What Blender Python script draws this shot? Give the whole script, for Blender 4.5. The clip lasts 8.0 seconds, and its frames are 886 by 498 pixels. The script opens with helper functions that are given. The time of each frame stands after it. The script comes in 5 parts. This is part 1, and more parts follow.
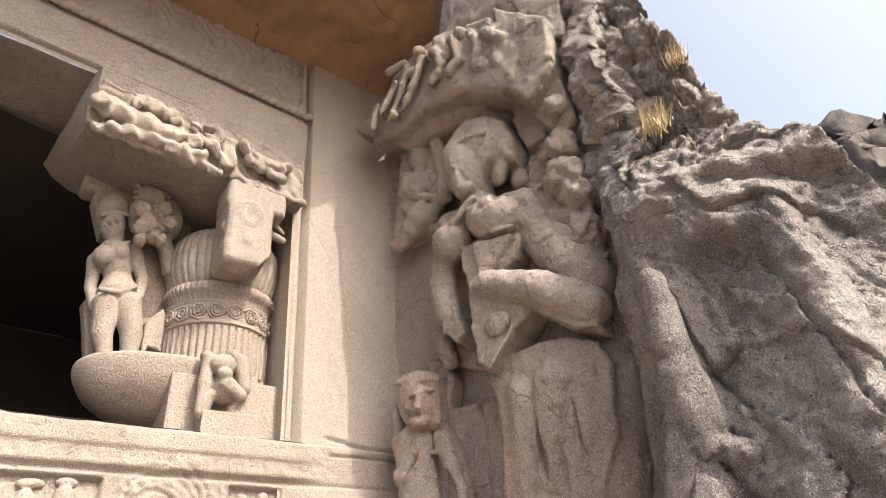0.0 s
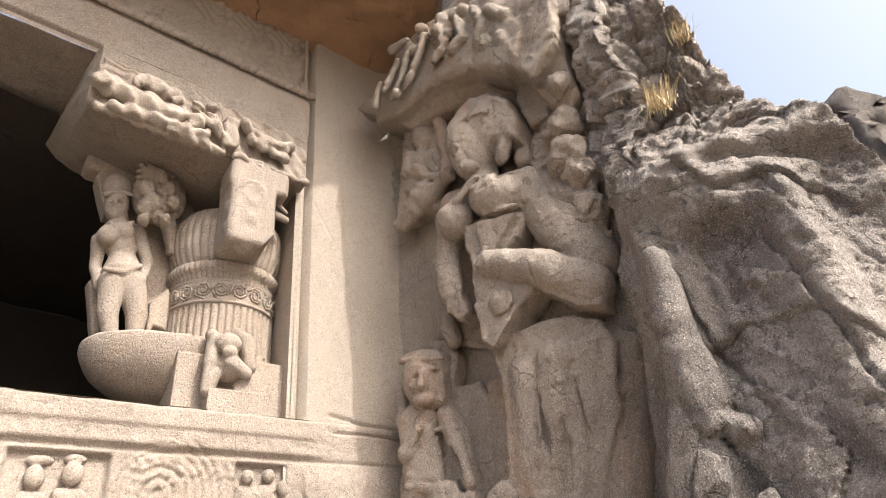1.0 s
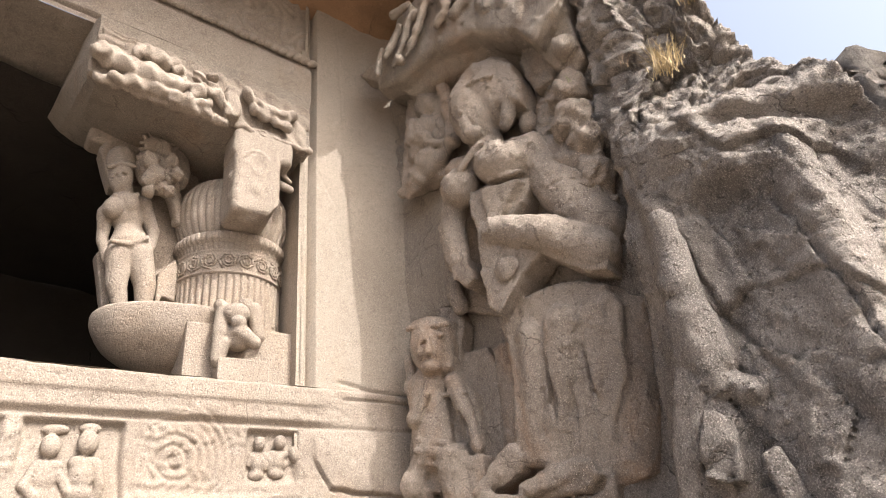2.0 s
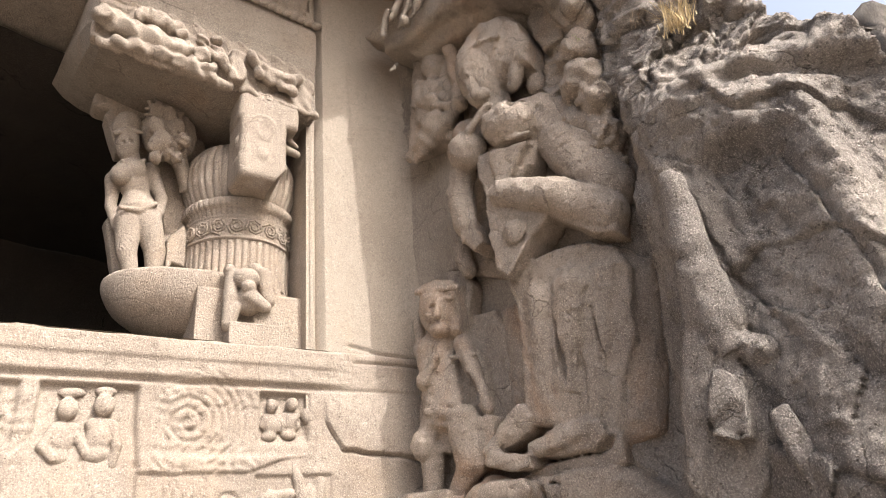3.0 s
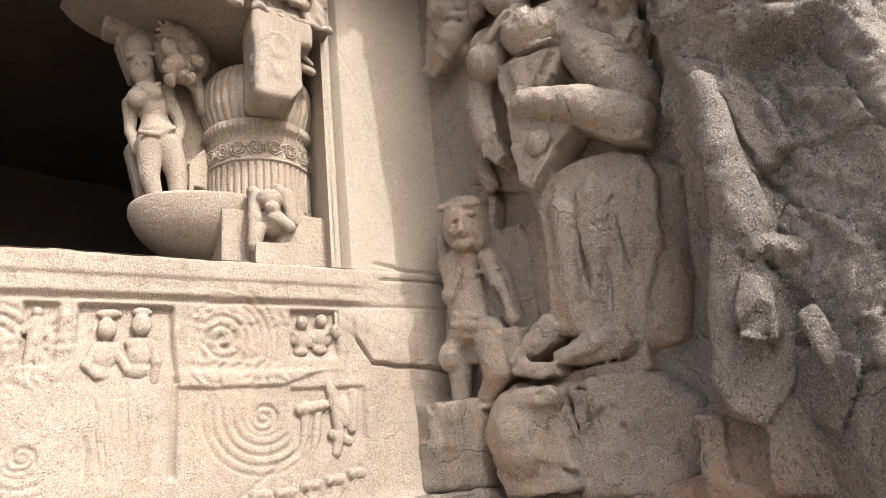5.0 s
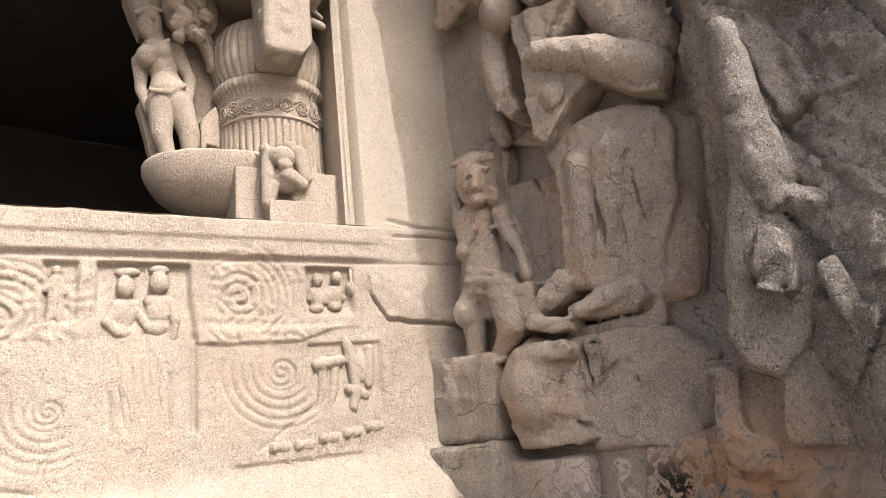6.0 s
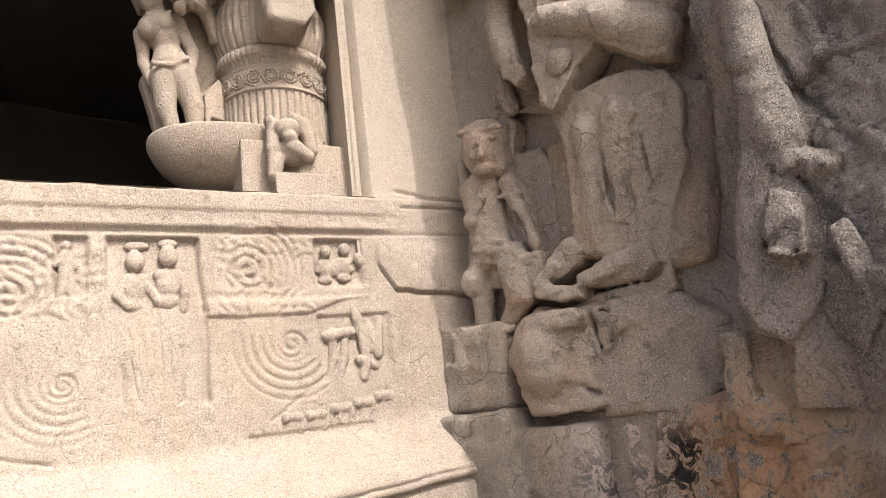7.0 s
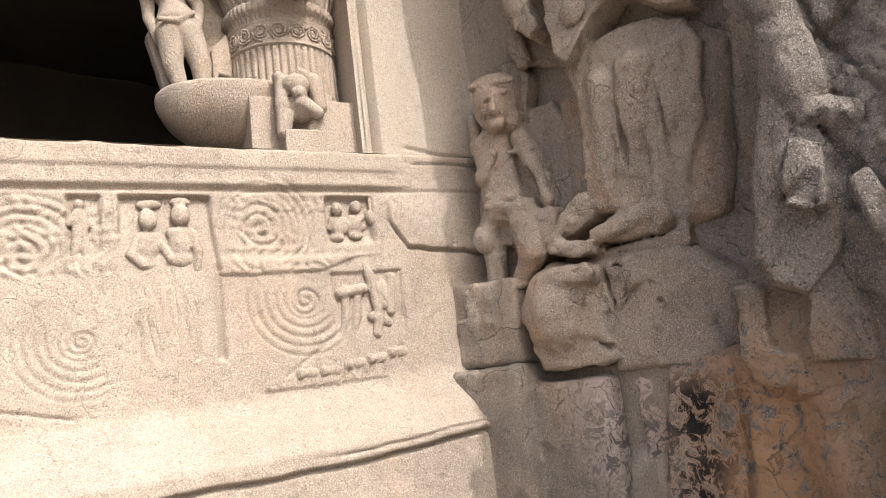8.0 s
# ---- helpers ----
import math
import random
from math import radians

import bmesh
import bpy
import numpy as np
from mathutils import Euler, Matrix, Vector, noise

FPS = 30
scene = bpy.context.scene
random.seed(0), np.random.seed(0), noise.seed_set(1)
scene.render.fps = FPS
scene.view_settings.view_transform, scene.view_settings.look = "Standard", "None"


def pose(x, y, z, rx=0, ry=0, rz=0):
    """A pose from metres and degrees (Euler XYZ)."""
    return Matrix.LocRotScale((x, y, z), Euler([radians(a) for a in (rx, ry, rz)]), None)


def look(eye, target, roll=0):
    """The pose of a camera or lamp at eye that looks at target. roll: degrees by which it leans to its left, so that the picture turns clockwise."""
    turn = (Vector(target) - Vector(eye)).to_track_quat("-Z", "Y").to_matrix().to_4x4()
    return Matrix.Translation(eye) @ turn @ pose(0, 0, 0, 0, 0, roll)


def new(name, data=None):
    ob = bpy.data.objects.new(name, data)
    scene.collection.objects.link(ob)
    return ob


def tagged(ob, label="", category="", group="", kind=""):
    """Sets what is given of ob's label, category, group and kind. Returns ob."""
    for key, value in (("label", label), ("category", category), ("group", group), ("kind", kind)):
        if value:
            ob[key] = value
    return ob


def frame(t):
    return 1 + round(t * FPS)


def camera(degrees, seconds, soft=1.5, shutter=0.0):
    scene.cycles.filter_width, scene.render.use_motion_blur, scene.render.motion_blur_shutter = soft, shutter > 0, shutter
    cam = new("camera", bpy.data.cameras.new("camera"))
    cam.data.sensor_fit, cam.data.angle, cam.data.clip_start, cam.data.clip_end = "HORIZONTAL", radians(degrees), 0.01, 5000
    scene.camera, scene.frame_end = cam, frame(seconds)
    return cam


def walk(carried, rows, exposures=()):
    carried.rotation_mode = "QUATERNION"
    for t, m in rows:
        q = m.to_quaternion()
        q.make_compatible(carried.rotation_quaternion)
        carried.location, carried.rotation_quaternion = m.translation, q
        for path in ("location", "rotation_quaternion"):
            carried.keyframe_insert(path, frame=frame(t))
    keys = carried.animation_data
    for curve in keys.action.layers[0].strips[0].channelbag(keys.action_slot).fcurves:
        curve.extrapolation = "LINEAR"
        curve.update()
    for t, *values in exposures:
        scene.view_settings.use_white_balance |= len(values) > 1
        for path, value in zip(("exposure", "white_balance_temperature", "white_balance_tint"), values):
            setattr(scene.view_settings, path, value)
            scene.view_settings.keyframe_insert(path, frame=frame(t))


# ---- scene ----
cam = camera(68.0, 8.0, 0.8)
PATH = [
    (0, (-0.852, -1.283, 1.481), (0.173, 0.059, 2.553), -5.2),
    (0.5, (-0.86, -1.282, 1.479), (0.171, 0.074, 2.527), -5.1),
    (1, (-0.858, -1.278, 1.474), (0.176, 0.097, 2.495), -5.1),
    (2.5, (-0.858, -1.263, 1.459), (0.186, 0.191, 2.353), -5.7),
    (3, (-0.858, -1.253, 1.45), (0.184, 0.227, 2.3), -5.6),
    (3.5, (-0.856, -1.243, 1.443), (0.183, 0.264, 2.249), -5.7),
    (4, (-0.858, -1.239, 1.439), (0.179, 0.293, 2.2), -6.0),
    (4.5, (-0.865, -1.225, 1.421), (0.167, 0.337, 2.124), -6.3),
    (6, (-0.865, -1.195, 1.393), (0.129, 0.46, 1.917), -6.4),
    (6.5, (-0.865, -1.185, 1.382), (0.119, 0.487, 1.869), -6.6),
    (7, (-0.863, -1.178, 1.38), (0.114, 0.509, 1.826), -7.0),
    (7.5, (-0.869, -1.167, 1.364), (0.1, 0.537, 1.762), -7.2),
    (8, (-0.869, -1.149, 1.357), (0.081, 0.579, 1.69), -7.2),
]
walk(cam, [(t, look(eye, target, roll)) for t, eye, target, roll in PATH], [(0, 1.36), (4, 1.33), (8, 1.13)])

# ---- sun, sky ----
SUN_TO = Vector((0.25, -1.0, 1.14)).normalized()
sun = new("sun", bpy.data.lights.new("sun", "SUN"))
sun.data.energy, sun.data.angle, sun.data.color = 2.0, radians(0.53), (1.0, 0.955, 0.90)
sun.matrix_world = look(SUN_TO * 60, (0, 0, 0))
world = bpy.data.worlds.new("sky")
scene.world = world
world.use_nodes = True
wn = world.node_tree.nodes
sky = wn.new("ShaderNodeTexSky")
sky.sky_type, sky.sun_disc = "NISHITA", False
sky.sun_elevation = math.asin(SUN_TO.z)
sky.sun_rotation = math.atan2(SUN_TO.x, SUN_TO.y)
sky.dust_density, sky.air_density, sky.ozone_density = 8.0, 0.8, 1.0
wn["Background"].inputs["Strength"].default_value = 0.15
haze = wn.new("ShaderNodeHueSaturation")
haze.inputs["Saturation"].default_value, haze.inputs["Value"].default_value = 0.75, 1.12
world.node_tree.links.new(sky.outputs[0], haze.inputs["Color"])
world.node_tree.links.new(haze.outputs[0], wn["Background"].inputs["Color"])


# ---- materials ----
def stone(name, pale, dark, stain=(0.2, 0.1, 0.05), stain_amount=0.3, streak=0.3, speck=0.5, size=1.0, relief=0.5, rough=0.92, blots=(), crack=0.8):
    mat = bpy.data.materials.new(name)
    mat.use_nodes = True
    nt = mat.node_tree
    nd, ln = nt.nodes, nt.links
    bsdf = nd["Principled BSDF"]
    bsdf.inputs["Roughness"].default_value = rough
    bsdf.inputs["Specular IOR Level"].default_value = 0.25
    geo = nd.new("ShaderNodeNewGeometry")

    def noise_tex(scale, detail=6, rough_=0.6, stretch=None, warp=0.0):
        tex = nd.new("ShaderNodeTexNoise")
        tex.inputs["Scale"].default_value, tex.inputs["Detail"].default_value = scale, detail
        tex.inputs["Roughness"].default_value, tex.inputs["Distortion"].default_value = rough_, warp
        if stretch:
            mp = nd.new("ShaderNodeMapping")
            mp.inputs["Scale"].default_value = stretch
            ln.new(geo.outputs["Position"], mp.inputs["Vector"])
            ln.new(mp.outputs[0], tex.inputs["Vector"])
        else:
            ln.new(geo.outputs["Position"], tex.inputs["Vector"])
        return tex.outputs["Fac"]

    def ramp(fac, a, b, lo=0.0, hi=1.0):
        r = nd.new("ShaderNodeMapRange")
        r.inputs["From Min"].default_value, r.inputs["From Max"].default_value = a, b
        r.inputs["To Min"].default_value, r.inputs["To Max"].default_value = lo, hi
        ln.new(fac, r.inputs["Value"])
        return r.outputs[0]

    def mix(fac, a, b, kind="MIX"):
        m = nd.new("ShaderNodeMix")
        m.data_type, m.blend_type = "RGBA", kind
        for sock, v in ((m.inputs[0], fac), (m.inputs[6], a), (m.inputs[7], b)):
            if hasattr(v, "is_output"):
                ln.new(v, sock)
            elif isinstance(v, (int, float)):
                sock.default_value = v
            else:
                sock.default_value = (*v, 1)
        return m.outputs[2]

    col = mix(ramp(noise_tex(1.1 * size, 7, 0.62, warp=0.6), 0.34, 0.66), pale, dark)
    mid = tuple(0.75 * p + 0.25 * d for p, d in zip(pale, dark))
    col = mix(ramp(noise_tex(7 * size, 6, 0.7), 0.42, 0.68, 0, 0.5), col, mid)
    col = mix(ramp(noise_tex(0.9, 5, 0.6, (1.3, 1.3, 0.7), 1.0), 0.52, 0.72, 0, stain_amount), col, stain)
    deep = tuple(0.42 * c for c in dark)
    col = mix(ramp(noise_tex(3.2, 5, 0.65, (2.2, 2.2, 0.22)), 0.52, 0.75, 0, streak), col, deep)
    grain = noise_tex(85, 4, 0.75)
    col = mix(ramp(grain, 0.44, 0.66, 0.0, 0.5), col, deep)
    col = mix(ramp(noise_tex(120, 3, 0.75), 0.5, 0.66, 0.0, 0.6), col, tuple(min(0.8, c * 1.5 + 0.03) for c in pale))
    col = mix(ramp(noise_tex(24, 6, 0.8), 0.54, 0.66, 0.0, 0.4), col, deep)
    vor = nd.new("ShaderNodeTexVoronoi")
    vor.inputs["Scale"].default_value = 42
    ln.new(geo.outputs["Position"], vor.inputs["Vector"])
    spots = ramp(vor.outputs["Distance"], 0.10, 0.20, speck, 0)
    gate = ramp(noise_tex(5, 3), 0.44, 0.56)
    both = nd.new("ShaderNodeMath")
    both.operation = "MULTIPLY"
    ln.new(spots, both.inputs[0])
    ln.new(gate, both.inputs[1])
    col = mix(both.outputs[0], col, tuple(min(0.8, c * 1.7 + 0.06) for c in pale))
    hole = nd.new("ShaderNodeTexVoronoi")
    hole.inputs["Scale"].default_value = 33
    ln.new(geo.outputs["Position"], hole.inputs["Vector"])
    dots = nd.new("ShaderNodeMath")
    dots.operation = "MULTIPLY"
    ln.new(ramp(hole.outputs["Distance"], 0.12, 0.22, 0.6, 0), dots.inputs[0])
    ln.new(ramp(noise_tex(7, 4, 0.7), 0.47, 0.55), dots.inputs[1])
    col = mix(dots.outputs[0], col, deep)
    for centre, radius, tone, edge in blots:
        dist = nd.new("ShaderNodeVectorMath")
        dist.operation = "DISTANCE"
        dist.inputs[1].default_value = centre
        ln.new(geo.outputs["Position"], dist.inputs[0])
        ragged = nd.new("ShaderNodeMath")
        ragged.operation = "MULTIPLY"
        ln.new(ramp(dist.outputs["Value"], radius, radius * 0.35), ragged.inputs[0])
        ln.new(ramp(noise_tex(9, 7, 0.72, None, 0.8), edge, edge + 0.06), ragged.inputs[1])
        col = mix(ragged.outputs[0], col, tone)
    warp = nd.new("ShaderNodeTexNoise")
    warp.inputs["Scale"].default_value, warp.inputs["Detail"].default_value = 3.0, 6
    ln.new(geo.outputs["Position"], warp.inputs["Vector"])
    shifted = nd.new("ShaderNodeMix")
    shifted.data_type = "VECTOR"
    shifted.inputs[0].default_value = 0.28
    ln.new(geo.outputs["Position"], shifted.inputs[4])
    ln.new(warp.outputs["Color"], shifted.inputs[5])
    web = nd.new("ShaderNodeTexVoronoi")
    web.feature = "DISTANCE_TO_EDGE"
    web.inputs["Scale"].default_value = 1.9 * size
    ln.new(shifted.outputs[1], web.inputs["Vector"])
    line = nd.new("ShaderNodeMath")
    line.operation = "MULTIPLY"
    ln.new(ramp(web.outputs["Distance"], 0.003, 0.010, crack, 0), line.inputs[0])
    ln.new(ramp(noise_tex(2.3, 3), 0.50, 0.58), line.inputs[1])
    col = mix(line.outputs[0], col, tuple(0.25 * c for c in dark))
    ln.new(col, bsdf.inputs["Base Color"])
    # relief: pits, grain and broad unevenness
    height = mix(0.45, noise_tex(9 * size, 13, 0.78), noise_tex(60, 6, 0.8))
    pits = mix(0.35, height, ramp(noise_tex(38, 3, 0.6), 0.34, 0.42))
    pits = mix(line.outputs[0], pits, (0.0, 0.0, 0.0))
    pits = mix(dots.outputs[0], pits, (0.25, 0.25, 0.25))
    bump = nd.new("ShaderNodeBump")
    bump.inputs["Strength"].default_value, bump.inputs["Distance"].default_value = relief, 0.062
    ln.new(pits, bump.inputs["Height"])
    ln.new(bump.outputs[0], bsdf.inputs["Normal"])
    return mat


BLOTS = (
    ((2.14, 1.69, 0.98), 0.85, (0.55, 0.46, 0.42), 0.42),
    ((2.28, 1.15, 0.72), 0.95, (0.48, 0.30, 0.18), 0.42),
    ((2.17, 1.61, 0.86), 0.4, (0.02, 0.019, 0.018), 0.47),
    ((2.16, 1.65, 0.47), 0.36, (0.02, 0.019, 0.018), 0.48),
    ((2.02, 2.05, 0.66), 0.5, (0.13, 0.12, 0.115), 0.5),
)
PALE = stone("pale basalt", (0.35, 0.30, 0.25), (0.275, 0.234, 0.194), (0.38, 0.28, 0.19), 0.35, 0.12, 0.5, 1.0, 0.30, crack=0.15)
CARVED = stone("carved basalt", (0.34, 0.288, 0.24), (0.245, 0.204, 0.168), (0.36, 0.25, 0.16), 0.3, 0.15, 0.6, 1.3, 0.5, crack=0.25)
STATUE = stone("statue basalt", (0.39, 0.33, 0.275), (0.24, 0.203, 0.172), (0.42, 0.24, 0.13), 0.6, 0.45, 0.8, 1.4, 0.7, crack=0.4)
WALL = stone("wall basalt", (0.34, 0.29, 0.24), (0.21, 0.182, 0.155), (0.36, 0.21, 0.12), 0.45, 0.45, 0.6, 1.2, 0.7, crack=0.4)
ROCK = stone("weathered rock", (0.38, 0.335, 0.295), (0.17, 0.153, 0.14), (0.38, 0.29, 0.20), 0.35, 0.55, 0.5, 1.6, 1.0, crack=0.45, blots=BLOTS)
STAINED = stone("stained base rock", (0.30, 0.258, 0.215), (0.18, 0.158, 0.138), (0.36, 0.22, 0.13), 0.4, 0.4, 0.6, 1.2, 0.8, crack=0.5,
    blots=BLOTS)
DARK_ROCK = stone("dark crag rock", (0.19, 0.165, 0.145), (0.07, 0.063, 0.057), (0.2, 0.15, 0.1), 0.3, 0.5, 0.3, 1.0, 1.0, crack=0.4)
ROOF = stone("stained ceiling rock", (0.33, 0.20, 0.115), (0.24, 0.15, 0.09), (0.12, 0.085, 0.06), 0.6, 0.1, 0.1, 0.9, 0.5)
# hall rock: the interior's shade is put into this near-black base colour
CAVE = stone("shade-darkened cave rock", (0.045, 0.037, 0.03), (0.025, 0.021, 0.018), (0.04, 0.03, 0.02), 0.3, 0.2, 0.1, 1.0, 0.5)
EARTH = stone("trodden earth", (0.25, 0.205, 0.16), (0.18, 0.15, 0.12), (0.3, 0.2, 0.12), 0.4, 0.0, 0.4, 1.0, 0.6, crack=0.0)


def plain(name, color, rough=0.8):
    mat = bpy.data.materials.new(name)
    mat.use_nodes = True
    nd, ln = mat.node_tree.nodes, mat.node_tree.links
    tex = nd.new("ShaderNodeTexNoise")
    tex.inputs["Scale"].default_value = 30
    mixer = nd.new("ShaderNodeMix")
    mixer.data_type = "RGBA"
    mixer.inputs[6].default_value = (*color, 1)
    mixer.inputs[7].default_value = (*(0.55 * c for c in color), 1)
    ln.new(tex.outputs["Fac"], mixer.inputs[0])
    ln.new(mixer.outputs[2], nd["Principled BSDF"].inputs["Base Color"])
    nd["Principled BSDF"].inputs["Roughness"].default_value = rough
    return mat


STRAW = plain("dry straw", (0.66, 0.52, 0.30))
LEAF = plain("fresh leaf", (0.22, 0.33, 0.04))
TWIG = plain("dry twig", (0.28, 0.19, 0.12))


# ---- mesh helpers ----
def lattice(ix, iy, iz, seed):
    h = (ix * 374761393 + iy * 668265263 + iz * 2147483647 + seed * 974634) & 0xFFFFFFFF
    h = ((h ^ (h >> 13)) * 1274126177) & 0xFFFFFFFF
    return ((h ^ (h >> 16)) & 0xFFFF) / 32767.5 - 1.0


def value_noise(x, y, z, seed=0):
    fx, fy, fz = np.floor(x), np.floor(y), np.floor(z)
    ix, iy, iz = fx.astype(np.int64), fy.astype(np.int64), fz.astype(np.int64)
    tx, ty, tz = x - fx, y - fy, z - fz
    tx, ty, tz = (t * t * t * (t * (6 * t - 15) + 10) for t in (tx, ty, tz))
    total = 0
    for a in (0, 1):
        for b in (0, 1):
            for c in (0, 1):
                wgt = (tx if a else 1 - tx) * (ty if b else 1 - ty) * (tz if c else 1 - tz)
                total = total + wgt * lattice(ix + a, iy + b, iz + c, seed)
    return total


def fbm(x, y, z, scale, octaves=4, seed=0, gain=0.5, ridged=False):
    total, amp, norm = 0, 1.0, 0
    for o in range(octaves):
        k = scale * 2.03 ** o
        n = value_noise(x * k + 11.3 * o, y * k + 7.1 * o, z * k + 3.7 * o, seed + o)
        total, norm, amp = total + amp * (1 - 2 * np.abs(n) if ridged else n), norm + amp, amp * gain
    return total / norm


def facets(x, y, z, scale, seed=0):
    """Broken blocks: a tilted plane for each cell, and the gap to the next cell."""
    x, y, z = x * scale, y * scale, z * scale
    ix, iy, iz = (np.floor(c).astype(np.int64) for c in (x, y, z))
    f1, f2, height = np.full(x.shape, 9.0), np.full(x.shape, 9.0), np.zeros(x.shape)
    for a in (-1, 0, 1):
        for b in (-1, 0, 1):
            for c in (-1, 0, 1):
                cx, cy, cz = ix + a, iy + b, iz + c
                r = [lattice(cx, cy, cz, seed + k) for k in range(7)]
                dx, dy, dz = (x - cx - 0.5 - 0.45 * r[0], y - cy - 0.5 - 0.45 * r[1], z - cz - 0.5 - 0.45 * r[2])
                d = dx * dx + dy * dy + dz * dz
                near = d < f1
                f2 = np.where(near, f1, np.minimum(f2, d))
                height = np.where(near, 0.5 * r[3] + 0.7 * (r[4] * dx + r[5] * dy + r[6] * dz), height)
                f1 = np.where(near, d, f1)
    return height / scale, np.sqrt(f2) - np.sqrt(f1)


def sm(a, b, x):
    t = np.clip((x - a) / (b - a), 0, 1)
    return t * t * (3 - 2 * t)


def seg(u, v, u0, v0, u1, v1):
    """Distance to a segment, and how far along it."""
    du, dv = u1 - u0, v1 - v0
    t = np.clip(((u - u0) * du + (v - v0) * dv) / (du * du + dv * dv), 0, 1)
    return np.hypot(u - u0 - t * du, v - v0 - t * dv), t


def mesh_from(name, pts, faces, mat, smooth=True):
    me = bpy.data.meshes.new(name)
    me.from_pydata(np.asarray(pts).reshape(-1, 3).tolist(), [], np.asarray(faces).tolist())
    me.materials.append(mat)
    me.polygons.foreach_set("use_smooth", [smooth] * len(me.polygons))
    me.update()
    return me


def sheet(name, X, Y, Z, mat, flip=False):
    """A grid of points as one surface."""
    n, m = X.shape
    i = np.arange(n * m).reshape(n, m)
    quads = np.stack([i[:-1, :-1], i[1:, :-1], i[1:, 1:], i[:-1, 1:]], -1).reshape(-1, 4)
    if flip:
        quads = quads[:, ::-1]
    return new(name, mesh_from(name, np.stack([X, Y, Z], -1), quads, mat))


def bm_object(name, bm, mat, parent=None, smooth=False, label=""):
    me = bpy.data.meshes.new(name)
    bm.to_mesh(me)
    bm.free()
    me.materials.append(mat)
    if smooth:
        me.polygons.foreach_set("use_smooth", [True] * len(me.polygons))
    ob = new(name, me)
    if parent:
        ob.parent = parent
    if label:
        ob["label"] = label
    return ob


def box(name, x0, x1, y0, y1, z0, z1, mat, parent=None, bevel=0.015, rough=0.0, seed=0, label=""):
    bm = bmesh.new()
    bmesh.ops.create_cube(bm, size=1, matrix=Matrix.LocRotScale(((x0 + x1) / 2, (y0 + y1) / 2, (z0 + z1) / 2), None, (x1 - x0, y1 - y0, z1 - z0)))
    if bevel:
        bmesh.ops.bevel(bm, geom=bm.edges[:], offset=bevel, segments=2, affect="EDGES", profile=0.6)
    if rough:
        bmesh.ops.subdivide_edges(bm, edges=bm.edges[:], cuts=5, use_grid_fill=True)
        for v in bm.verts:
            v.co += noise.noise_vector(v.co * 4 + Vector((seed, 0, 0))) * rough
    return bm_object(name, bm, mat, parent, False, label)


